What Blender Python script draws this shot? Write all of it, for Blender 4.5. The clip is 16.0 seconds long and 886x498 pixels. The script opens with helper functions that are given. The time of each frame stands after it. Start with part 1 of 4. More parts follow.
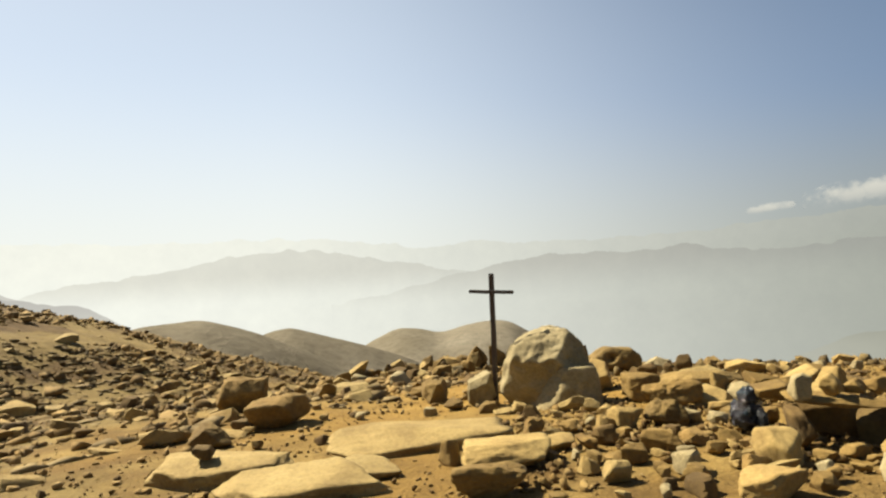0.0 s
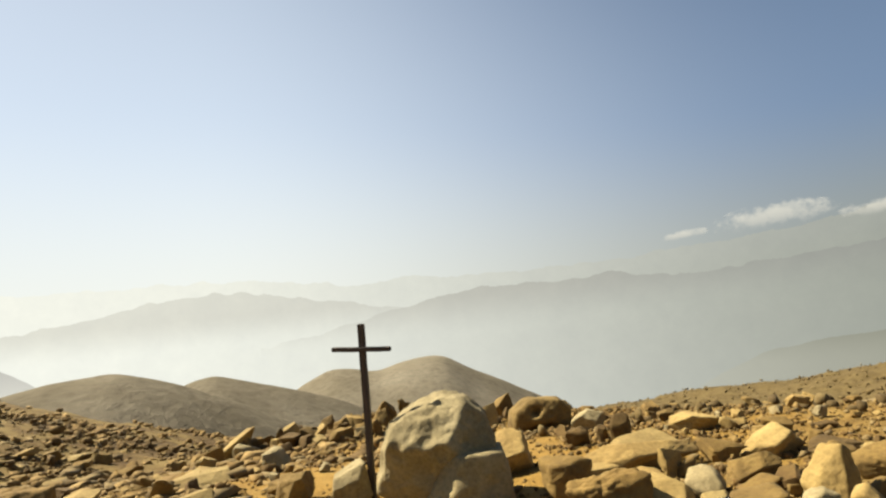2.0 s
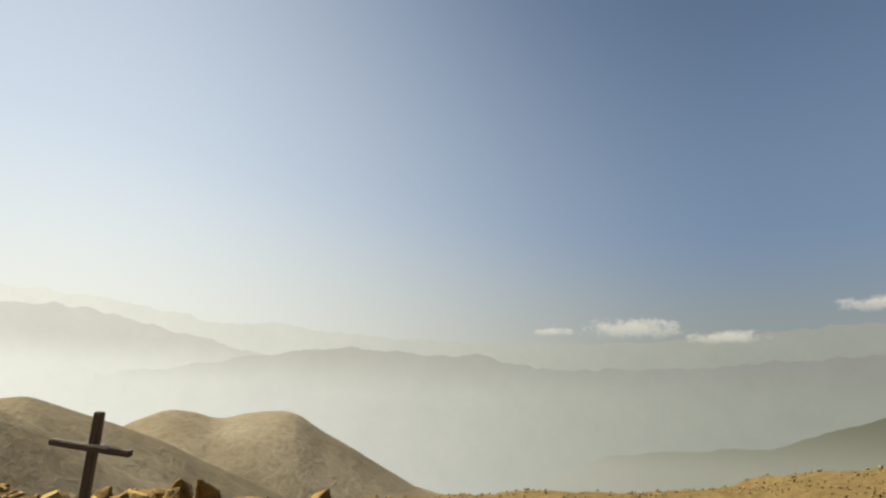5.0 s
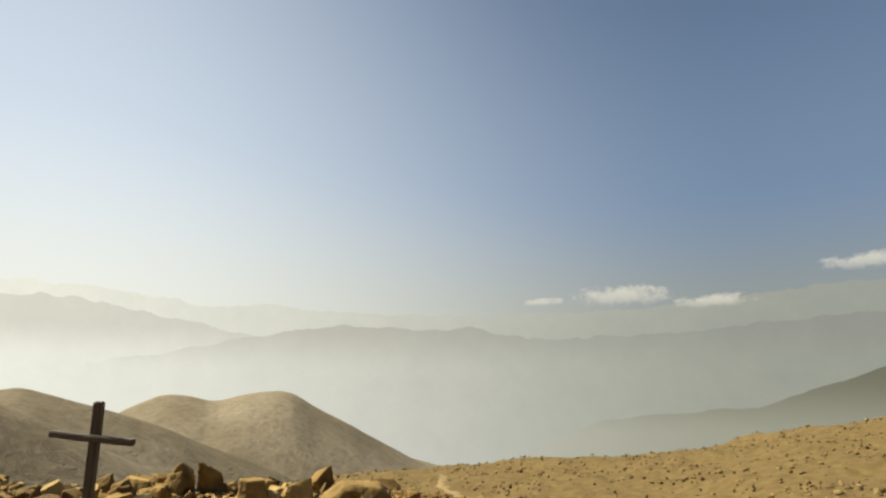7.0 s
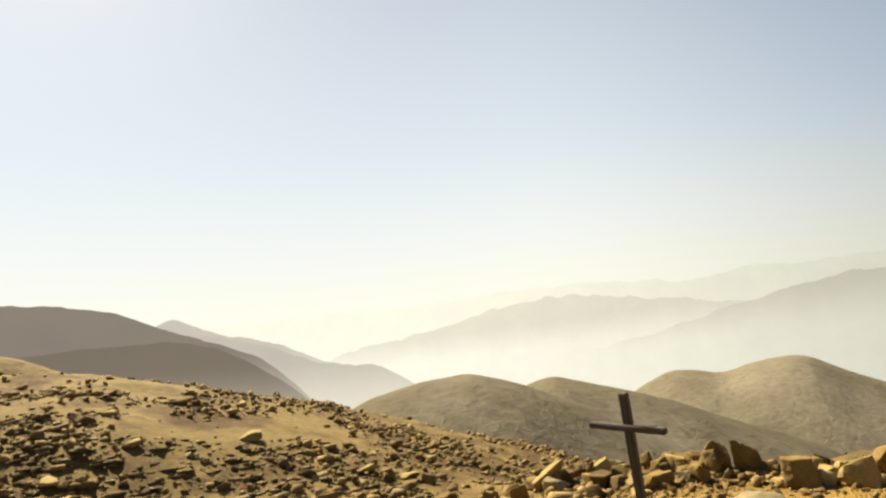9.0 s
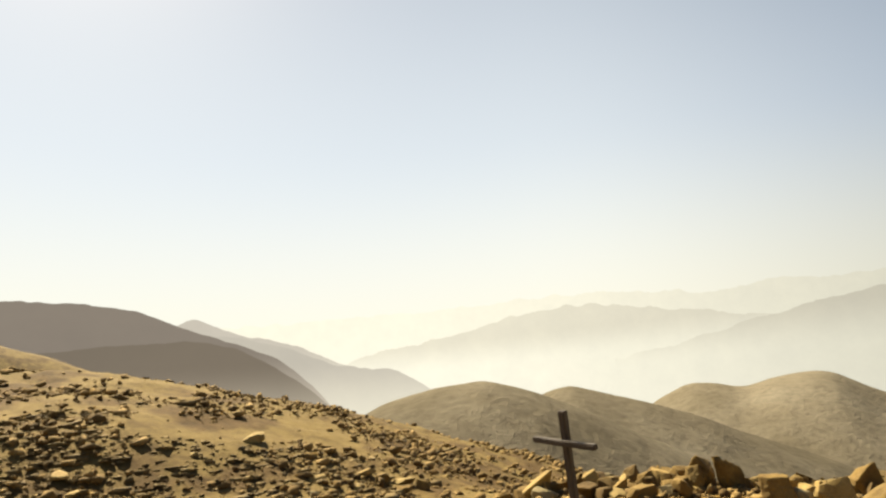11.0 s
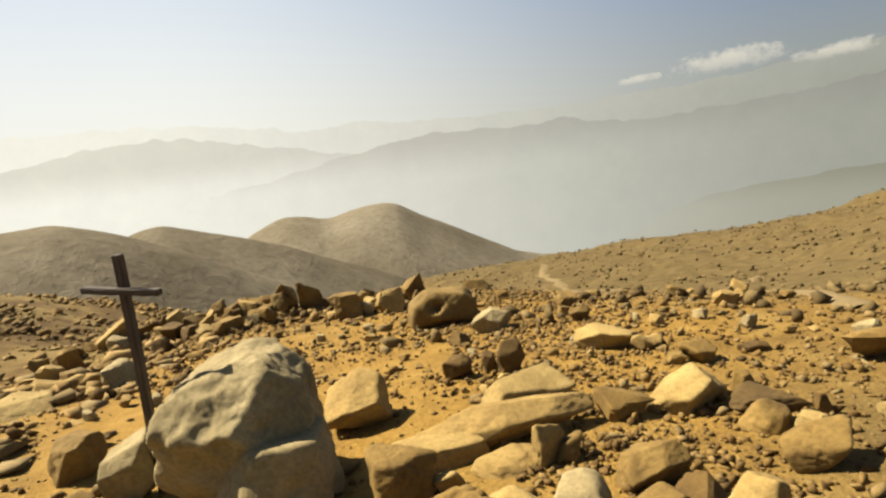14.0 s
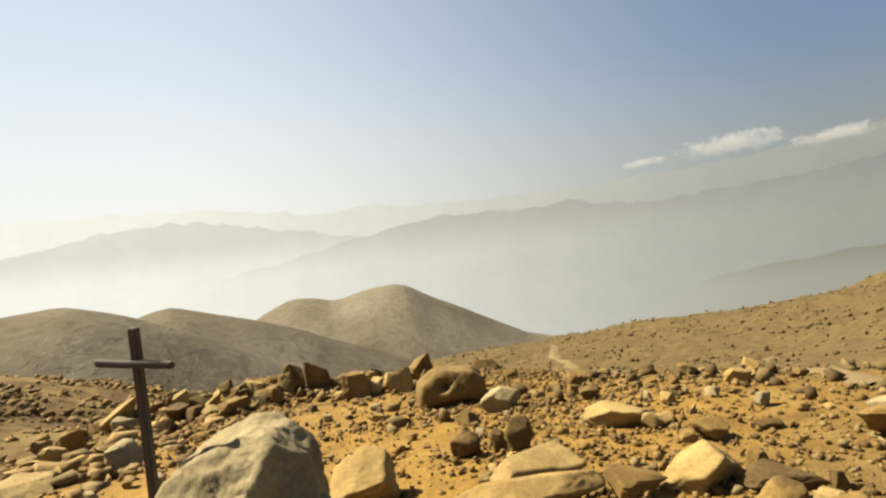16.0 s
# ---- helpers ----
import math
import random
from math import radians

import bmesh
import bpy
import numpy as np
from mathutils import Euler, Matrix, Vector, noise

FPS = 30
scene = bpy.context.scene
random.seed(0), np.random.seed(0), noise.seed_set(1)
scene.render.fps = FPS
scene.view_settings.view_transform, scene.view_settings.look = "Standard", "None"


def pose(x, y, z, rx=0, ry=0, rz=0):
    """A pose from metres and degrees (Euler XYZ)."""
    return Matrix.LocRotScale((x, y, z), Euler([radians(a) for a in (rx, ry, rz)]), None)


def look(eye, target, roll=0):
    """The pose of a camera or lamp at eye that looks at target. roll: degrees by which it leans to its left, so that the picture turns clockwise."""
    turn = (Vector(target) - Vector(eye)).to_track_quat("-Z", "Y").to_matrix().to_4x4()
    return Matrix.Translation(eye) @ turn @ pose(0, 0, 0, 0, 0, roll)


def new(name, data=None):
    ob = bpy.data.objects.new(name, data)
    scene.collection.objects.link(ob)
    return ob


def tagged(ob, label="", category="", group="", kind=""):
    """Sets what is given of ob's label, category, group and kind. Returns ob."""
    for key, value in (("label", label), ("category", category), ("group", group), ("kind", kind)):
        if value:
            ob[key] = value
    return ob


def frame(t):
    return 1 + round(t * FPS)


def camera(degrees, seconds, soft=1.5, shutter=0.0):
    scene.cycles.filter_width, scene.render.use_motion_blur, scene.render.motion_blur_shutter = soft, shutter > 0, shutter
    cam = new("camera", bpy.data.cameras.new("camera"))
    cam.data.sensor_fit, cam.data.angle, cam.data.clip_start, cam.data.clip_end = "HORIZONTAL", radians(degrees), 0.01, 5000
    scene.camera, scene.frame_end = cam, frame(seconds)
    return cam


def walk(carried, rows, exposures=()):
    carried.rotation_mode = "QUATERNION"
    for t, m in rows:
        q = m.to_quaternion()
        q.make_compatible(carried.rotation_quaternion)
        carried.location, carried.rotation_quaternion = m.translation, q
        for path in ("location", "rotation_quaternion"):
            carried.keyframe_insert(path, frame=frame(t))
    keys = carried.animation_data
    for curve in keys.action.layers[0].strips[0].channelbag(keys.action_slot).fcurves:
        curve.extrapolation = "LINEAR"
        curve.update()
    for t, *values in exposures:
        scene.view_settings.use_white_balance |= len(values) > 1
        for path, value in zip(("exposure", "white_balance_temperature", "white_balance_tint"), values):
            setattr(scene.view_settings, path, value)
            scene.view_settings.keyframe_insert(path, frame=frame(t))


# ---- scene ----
cam = camera(73.5, 16.0, soft=2.3)


def view(x, y, z, yaw, pitch, roll):
    return pose(x, y, z, 90 + pitch, 0, -yaw) @ pose(0, 0, 0, 0, 0, roll)


PATH = [
    (0, view(0.050, -6.710, 1.024, -4.357, 6.045, -4.239)),
    (0.5, view(0.069, -6.097, 1.144, 3.991, 8.423, -3.501)),
    (1, view(0.256, -5.586, 1.140, 5.345, 6.866, -10.410)),
    (1.5, view(0.417, -5.255, 1.186, 4.734, 4.901, -9.560)),
    (2, view(0.580, -4.969, 1.183, 2.529, 8.812, -7.248)),
    (2.5, view(0.652, -4.779, 1.427, -1.681, 10.552, -6.113)),
    (3, view(0.915, -4.545, 1.383, 0.798, 12.914, -8.737)),
    (3.5, view(1.170, -4.196, 1.505, -1.308, 13.241, -12.103)),
    (4, view(1.081, -3.863, 1.534, -0.180, 11.326, -5.209)),
    (4.5, view(1.040, -3.735, 1.533, 5.794, 11.057, 0.120)),
    (5, view(1.097, -4.159, 1.522, 14.145, 14.476, 1.821)),
    (5.2, view(1.105, -4.242, 1.528, 17.014, 14.347, 1.601)),
    (7.3, view(1.049, -4.000, 1.533, 14.072, 11.815, -1.871)),
    (7.5, view(1.084, -3.807, 1.545, 3.062, 13.004, -4.211)),
    (8, view(1.093, -3.854, 1.620, -16.692, 13.345, -7.424)),
    (8.5, view(1.034, -3.847, 1.596, -24.193, 13.210, -7.474)),
    (9, view(0.965, -3.860, 1.590, -28.319, 12.752, -7.308)),
    (9.2, view(0.970, -3.725, 1.554, -31.051, 13.321, -7.708)),
    (11.3, view(1.536, -3.988, 1.600, -29.368, 13.450, -4.952)),
    (11.5, view(1.471, -3.854, 1.569, -27.192, 12.800, -4.836)),
    (12, view(1.546, -3.836, 1.570, -27.784, 8.725, -3.695)),
    (12.5, view(1.558, -3.491, 1.515, -4.270, -6.934, -6.597)),
    (13, view(1.495, -3.469, 1.600, 6.377, -13.764, -8.044)),
    (13.5, view(1.497, -3.476, 1.601, 6.763, -11.948, -8.514)),
    (14, view(1.517, -3.515, 1.561, 5.159, -6.366, -7.536)),
    (14.5, view(1.513, -3.554, 1.547, 5.009, -3.761, -7.478)),
    (15, view(1.533, -3.582, 1.531, 3.807, -1.660, -8.028)),
    (15.5, view(1.524, -3.608, 1.520, 4.479, 0.163, -8.219)),
    (16, view(1.512, -3.613, 1.523, 5.360, 1.516, -7.686)),
]
EXPOSURE = [(0, 1.41, 6750, 7), (3, 1.41, 6800, 7), (5, 1.32, 6950, 7), (7.5, 1.37, 7000, 7), (8.5, 1.51, 7350, 7), (11.5, 1.51, 7600, 7), (12.2, 1.45, 7400, 8), (13, 1.39, 7200, 9), (14, 1.41, 7050, 9), (16, 1.44, 6950, 9)]
walk(cam, PATH, EXPOSURE)

# ---------------------------------------------------------------- light
AIR = 0.584
SUN_AZ, SUN_EL = -68.0, 51.0
GLOW_AZ = -46.0
HAZE_LEFT, HAZE_RIGHT = (0.592, 0.603, 0.572), (0.212, 0.226, 0.205)
VEIL_LEFT, VEIL_RIGHT = (0.525, 0.595, 0.695), (0.128, 0.184, 0.284)


def sun_way():
    a, e = radians(SUN_AZ), radians(SUN_EL)
    return Vector((math.sin(a) * math.cos(e), math.cos(a) * math.cos(e), math.sin(e)))


world = bpy.data.worlds.new("world")
scene.world = world
world.use_nodes = True
wn, wl = world.node_tree.nodes, world.node_tree.links
wn.clear()
sky = wn.new("ShaderNodeTexSky")
sky.sky_type, sky.sun_disc = "NISHITA", False
sky.sun_elevation, sky.sun_rotation = radians(SUN_EL), radians(SUN_AZ)
sky.altitude, sky.air_density, sky.dust_density, sky.ozone_density = 1500, 1.0, 3.0, 1.5
back = wn.new("ShaderNodeBackground")
back.inputs["Strength"].default_value = 0.068 * AIR
wl.new(sky.outputs[0], back.inputs["Color"])


def math_node(n, l, op, *args):
    k = n.new("ShaderNodeMath")
    k.operation = op
    for s, v in zip(k.inputs, args):
        if isinstance(v, (int, float)):
            s.default_value = v
        else:
            l.new(v, s)
    return k.outputs[0]


def smooth(n, l, v, lo, hi):
    k = n.new("ShaderNodeMapRange")
    k.interpolation_type = "SMOOTHSTEP"
    for s, q in (("Value", v), ("From Min", lo), ("From Max", hi)):
        if isinstance(q, (int, float)):
            k.inputs[s].default_value = q
        else:
            l.new(q, k.inputs[s])
    return k.outputs[0]


# dust haze that whitens the low sky, deeper on the sun's side
_sep = wn.new("ShaderNodeSeparateXYZ")
wl.new(wn.new("ShaderNodeTexCoord").outputs["Generated"], _sep.inputs[0])
_az = math_node(wn, wl, "ARCTAN2", _sep.outputs["X"], _sep.outputs["Y"])
_el = math_node(wn, wl, "ARCSINE", _sep.outputs["Z"])
_away = math_node(wn, wl, "ABSOLUTE", math_node(wn, wl, "SUBTRACT", _az, radians(GLOW_AZ)))
_side = smooth(wn, wl, _away, radians(24), radians(92))


def world_layer(under, left, right, fac):
    c = wn.new("ShaderNodeMix")
    c.data_type = "RGBA"
    wl.new(_side, c.inputs[0])
    c.inputs[6].default_value, c.inputs[7].default_value = (*left, 1), (*right, 1)
    k, m = wn.new("ShaderNodeBackground"), wn.new("ShaderNodeMixShader")
    wl.new(c.outputs[2], k.inputs["Color"])
    k.inputs["Strength"].default_value = AIR
    wl.new(fac, m.inputs[0])
    wl.new(under, m.inputs[1])
    wl.new(k.outputs[0], m.inputs[2])
    return m.outputs[0]


_veil = math_node(wn, wl, "MULTIPLY", 0.85, math_node(wn, wl, "SUBTRACT", 1.0, smooth(wn, wl, _el, radians(4), math_node(wn, wl, "MULTIPLY_ADD", _side, radians(-30), radians(76)))))
_low = math_node(wn, wl, "SUBTRACT", 1.0, smooth(wn, wl, _el, radians(1), math_node(wn, wl, "MULTIPLY_ADD", _side, radians(-8), radians(24))))
_sky = world_layer(back.outputs[0], VEIL_LEFT, VEIL_RIGHT, _veil)
_sky = world_layer(_sky, HAZE_LEFT, HAZE_RIGHT, _low)
out = wn.new("ShaderNodeOutputWorld")
wl.new(_sky, out.inputs["Surface"])

sun_data = bpy.data.lights.new("sun", "SUN")
sun_data.energy, sun_data.angle, sun_data.color = 5.0, radians(0.6), (1.0, 0.92, 0.76)
sun = new("sun", sun_data)
sun.matrix_world = look(sun_way() * 50, (0, 0, 0))


# ---------------------------------------------------------------- materials
def material(name):
    m = bpy.data.materials.new(name)
    m.use_nodes = True
    n = m.node_tree.nodes
    n.clear()
    o = n.new("ShaderNodeOutputMaterial")
    b = n.new("ShaderNodeBsdfPrincipled")
    m.node_tree.links.new(b.outputs[0], o.inputs[0])
    return m, n, m.node_tree.links, b, o


def noise_node(n, l, vec, scale, detail=6.0, rough=0.6):
    t = n.new("ShaderNodeTexNoise")
    t.inputs["Scale"].default_value = scale
    t.inputs["Detail"].default_value = detail
    t.inputs["Roughness"].default_value = rough
    l.new(vec, t.inputs["Vector"])
    return t.outputs["Fac"]


def ramp(n, l, fac, stops):
    r = n.new("ShaderNodeValToRGB")
    while len(r.color_ramp.elements) < len(stops):
        r.color_ramp.elements.new(0.5)
    for e, (p, c) in zip(r.color_ramp.elements, stops):
        e.position, e.color = p, (*c, 1)
    l.new(fac, r.inputs[0])
    return r.outputs[0]


def mix(n, l, fac, a, b, mode="MIX"):
    m = n.new("ShaderNodeMix")
    m.data_type, m.blend_type = "RGBA", mode
    for s, v in (("Factor", fac), ("A", a), ("B", b)):
        k = [q for q in m.inputs if q.name == s and q.type == ("VALUE" if s == "Factor" else "RGBA")][0]
        if isinstance(v, (int, float)):
            k.default_value = v
        elif isinstance(v, tuple):
            k.default_value = (*v, 1)
        else:
            l.new(v, k)
    return [q for q in m.outputs if q.type == "RGBA"][0]


def bumps(n, l, pairs, b):
    last = None
    for fac, strength, dist in pairs:
        k = n.new("ShaderNodeBump")
        k.inputs["Strength"].default_value, k.inputs["Distance"].default_value = strength, dist
        l.new(fac, k.inputs["Height"])
        if last:
            l.new(last, k.inputs["Normal"])
        last = k.outputs[0]
    l.new(last, b.inputs["Normal"])


def stone_material(name, dark, mid, light, warm=0.5, scale=1.0):
    """Weathered stone: mottled at two scales, pitted, each stone a little different."""
    m, n, l, b, o = material(name)
    geo, info = n.new("ShaderNodeNewGeometry"), n.new("ShaderNodeObjectInfo")
    pos = geo.outputs["Position"]
    big = noise_node(n, l, pos, 2.6 * scale, 5, 0.65)
    fine = noise_node(n, l, pos, 34 * scale, 6, 0.7)
    col = ramp(n, l, big, [(0.30, dark), (0.50, mid), (0.68, light)])
    grain = ramp(n, l, fine, [(0.32, (0.62, 0.60, 0.58)), (0.55, (1, 1, 1)), (0.75, (1.15, 1.12, 1.05))])
    col = mix(n, l, 0.75, col, grain, "MULTIPLY")
    tint = ramp(n, l, info.outputs["Random"], [(0.0, (0.80, 0.80, 0.82)), (0.35, (1.0, 0.95, 0.88)), (0.7, (1.1, 1.03, 0.9)), (1.0, (0.98, 0.84, 0.68))])
    col = mix(n, l, warm, col, tint, "MULTIPLY")
    l.new(col, b.inputs["Base Color"])
    b.inputs["Roughness"].default_value = 0.9
    b.inputs["Specular IOR Level"].default_value = 0.25
    v = n.new("ShaderNodeTexVoronoi")
    v.inputs["Scale"].default_value = 22 * scale
    l.new(pos, v.inputs["Vector"])
    bumps(n, l, [(noise_node(n, l, pos, 7 * scale, 8, 0.68), 0.5, 0.030), (v.outputs["Distance"], 0.15, 0.010), (fine, 0.5, 0.007)], b)
    return m


ROCK = stone_material("tan_stone", (0.103, 0.065, 0.021), (0.169, 0.110, 0.034), (0.225, 0.152, 0.050))
PALE = stone_material("pale_stone", (0.189, 0.129, 0.046), (0.265, 0.188, 0.069), (0.319, 0.235, 0.092))
GREY = stone_material("grey_boulder_stone", (0.146, 0.115, 0.057), (0.236, 0.189, 0.097), (0.316, 0.259, 0.142), warm=0.2)
BROWN = stone_material("brown_stone", (0.050, 0.032, 0.011), (0.097, 0.060, 0.019), (0.141, 0.094, 0.030))


def ground_material():
    m, n, l, b, o = material("ochre_gravel_soil")
    pos = n.new("ShaderNodeNewGeometry").outputs["Position"]
    wide = noise_node(n, l, pos, 0.35, 4, 0.6)
    mid = noise_node(n, l, pos, 2.3, 6, 0.65)
    fine = noise_node(n, l, pos, 46, 5, 0.75)
    sand = ramp(n, l, mid, [(0.30, (0.161, 0.094, 0.022)), (0.52, (0.219, 0.130, 0.030)), (0.72, (0.265, 0.168, 0.045))])
    dull = ramp(n, l, mid, [(0.30, (0.051, 0.030, 0.009)), (0.52, (0.085, 0.050, 0.016)), (0.72, (0.120, 0.076, 0.025))])
    tan = ramp(n, l, mid, [(0.30, (0.068, 0.046, 0.017)), (0.52, (0.102, 0.072, 0.028)), (0.72, (0.134, 0.099, 0.041))])
    patch = smooth(n, l, noise_node(n, l, pos, 0.45, 5, 0.62), 0.40, 0.55)
    east = n.new("ShaderNodeSeparateXYZ")
    l.new(pos, east.inputs[0])
    east = smooth(n, l, east.outputs["X"], -1.0, 7.0)
    pale = ramp(n, l, mid, [(0.30, (0.108, 0.071, 0.023)), (0.52, (0.157, 0.109, 0.037)), (0.72, (0.202, 0.144, 0.053))])
    dull = mix(n, l, east, mix(n, l, patch, dull, pale), tan)
    # orange sand lies on the summit; the slopes round it are duller
    d = n.new("ShaderNodeVectorMath")
    d.operation = "DISTANCE"
    l.new(pos, d.inputs[0])
    d.inputs[1].default_value = (1.3, 2.0, 0)
    a = n.new("ShaderNodeMath")
    a.operation = "MULTIPLY_ADD"
    l.new(wide, a.inputs[0])
    a.inputs[1].default_value = 10.0
    l.new(d.outputs["Value"], a.inputs[2])
    s = n.new("ShaderNodeMapRange")
    s.inputs["From Min"].default_value, s.inputs["From Max"].default_value = 7.5, 11.5
    l.new(a.outputs[0], s.inputs["Value"])
    col = mix(n, l, s.outputs[0], sand, dull)
    speck = ramp(n, l, fine, [(0.30, (0.55, 0.52, 0.50)), (0.52, (1, 1, 1)), (0.74, (1.2, 1.17, 1.1))])
    col = mix(n, l, 0.8, col, speck, "MULTIPLY")
    l.new(col, b.inputs["Base Color"])
    b.inputs["Roughness"].default_value = 0.95
    b.inputs["Specular IOR Level"].default_value = 0.15
    v = n.new("ShaderNodeTexVoronoi")
    v.inputs["Scale"].default_value = 28
    l.new(pos, v.inputs["Vector"])
    bumps(n, l, [(mid, 0.5, 0.10), (v.outputs["Distance"], 0.4, 0.02), (fine, 0.6, 0.012)], b)
    return m


GROUND = ground_material()


def hill_material(name, g):
    m, n, l, b, o = material(name)
    pos = n.new("ShaderNodeNewGeometry").outputs["Position"]
    big = noise_node(n, l, pos, 0.02, 6, 0.62)
    fine = noise_node(n, l, pos, 0.25, 7, 0.7)
    col = ramp(n, l, big, [(0.32, (0.182 * g, 0.156 * g, 0.112 * g)), (0.52, (0.234 * g, 0.202 * g, 0.150 * g)), (0.70, (0.284 * g, 0.249 * g, 0.190 * g))])
    col = mix(n, l, 0.6, col, ramp(n, l, fine, [(0.36, (0.62, 0.62, 0.61)), (0.5, (0.94, 0.94, 0.93)), (0.62, (1.08, 1.07, 1.05))]), "MULTIPLY")
    l.new(col, b.inputs["Base Color"])
    b.inputs["Roughness"].default_value = 1.0
    b.inputs["Specular IOR Level"].default_value = 0.0
    bumps(n, l, [(fine, 0.5, 3.0)], b)
    return m


# Haze is worked into these base colours: greyed, and paler for the farther hill.
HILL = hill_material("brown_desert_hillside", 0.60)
HILL_FAR = hill_material("hazed_desert_hillside", 0.66)


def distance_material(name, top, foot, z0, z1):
    """A glowing backdrop of distance: a ridge's own tone, already hazed, on its crest, haze painted in at its foot,
    brighter on the sun's side.
    """
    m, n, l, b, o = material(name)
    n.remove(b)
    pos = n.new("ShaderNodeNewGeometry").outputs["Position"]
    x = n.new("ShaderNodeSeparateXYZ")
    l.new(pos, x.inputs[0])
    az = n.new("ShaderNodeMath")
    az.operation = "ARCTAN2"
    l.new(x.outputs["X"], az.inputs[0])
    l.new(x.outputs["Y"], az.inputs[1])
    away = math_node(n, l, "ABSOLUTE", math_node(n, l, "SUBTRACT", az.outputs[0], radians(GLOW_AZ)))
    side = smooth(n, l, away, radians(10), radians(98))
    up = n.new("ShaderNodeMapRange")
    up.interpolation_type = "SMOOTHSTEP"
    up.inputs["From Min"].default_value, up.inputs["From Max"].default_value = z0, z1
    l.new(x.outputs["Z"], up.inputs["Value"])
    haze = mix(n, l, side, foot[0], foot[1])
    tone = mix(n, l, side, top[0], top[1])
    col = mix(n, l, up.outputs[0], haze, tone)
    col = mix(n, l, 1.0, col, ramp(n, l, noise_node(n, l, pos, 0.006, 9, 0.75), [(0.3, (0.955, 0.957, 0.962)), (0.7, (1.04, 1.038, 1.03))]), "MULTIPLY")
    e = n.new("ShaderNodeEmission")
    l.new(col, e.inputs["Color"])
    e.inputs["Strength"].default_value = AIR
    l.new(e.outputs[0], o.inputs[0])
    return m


# ---------------------------------------------------------------- mesh helpers
def link_mesh(name, verts, faces, mat, smooth=True, parent=None, label=""):
    me = bpy.data.meshes.new(name)
    me.from_pydata([tuple(v) for v in verts], [], [tuple(f) for f in faces])
    if smooth:
        me.shade_smooth()
    if smooth == "edges":
        me.set_sharp_from_angle(angle=radians(24))
    me.materials.append(mat)
    ob = new(name, me)
    if parent:
        ob.parent = parent
    if label:
        ob["label"] = label
    return ob


def part(name, bm, mat, parent, label=""):
    me = bpy.data.meshes.new(name)
    bm.to_mesh(me)
    bm.free()
    me.materials.append(mat)
    ob = new(name, me)
    ob.parent = parent
    if label:
        ob["label"] = label
    return ob


def ico(sub):
    bm = bmesh.new()
    bmesh.ops.create_icosphere(bm, subdivisions=sub, radius=1.0)
    v = np.array([q.co[:] for q in bm.verts])
    f = np.array([[q.index for q in p.verts] for p in bm.faces])
    bm.free()
    return v / np.linalg.norm(v, axis=1)[:, None], f


ICO = {s: ico(s) for s in (1, 2, 3, 4, 5, 6)}


def lattice(ix, iy, iz, seed):
    h = (ix * 374761393 + iy * 668265263 + iz * 2147483647 + seed * 1274126177) & 0xFFFFFFFF
    h = ((h ^ (h >> 13)) * 1274126177) & 0xFFFFFFFF
    return ((h ^ (h >> 16)) & 0xFFFF) / 65535.0


def value_noise(p, seed=0):
    """Smooth noise from -1 to 1 at the points p (n x 3)."""
    i = np.floor(p).astype(np.int64)
    f = p - i
    f = f * f * (3 - 2 * f)
    r = 0
    for a in (0, 1):
        for b in (0, 1):
            for c in (0, 1):
                w = (f[:, 0] if a else 1 - f[:, 0]) * (f[:, 1] if b else 1 - f[:, 1]) * (f[:, 2] if c else 1 - f[:, 2])
                r = r + w * lattice(i[:, 0] + a, i[:, 1] + b, i[:, 2] + c, seed)
    return r * 2 - 1


def fractal(p, seed, octaves=4, gain=0.5):
    r, a = 0, 1.0
    for k in range(octaves):
        r = r + a * value_noise(p * 2.03 ** k + 11.3 * k, seed + k)
        a *= gain
    return r


def rock_shape(seed, sub=3, cuts=9, crisp=60, rough=0.05, blocky=0.5):
    """A broken stone of about unit half-size: a rounded polyhedron with a rough skin."""
    rng = np.random.RandomState(seed)
    v, f = ICO[sub]
    base = np.array([[1, 0, 0], [-1, 0, 0], [0, 1, 0], [0, -1, 0], [0, 0, 1], [0, 0, -1]], float)
    nrm = np.vstack([base + rng.normal(0, 0.28, (6, 3)), rng.normal(0, 1, (cuts, 3))])
    nrm /= np.linalg.norm(nrm, axis=1)[:, None]
    d = np.concatenate([rng.uniform(0.72, 1.0, 6), rng.uniform(0.56, 1.0, cuts) + 0.22 * blocky])
    q = np.maximum(v @ nrm.T, 0) / d
    r = (q ** crisp).sum(1) ** (-1.0 / crisp)
    r = r * (1 + rough * fractal(v * 1.7 + seed, seed, 6, 0.6))
    chips = fractal(v * 3.1 + 2 * seed, seed + 40, 3, 0.5)
    r = r * (1 - 1.1 * rough * np.clip(chips - 0.25, 0, 0.6) - 0.25 * rough * np.abs(fractal(v * 7.0, seed + 60, 3, 0.6)))
    return v * r[:, None], f


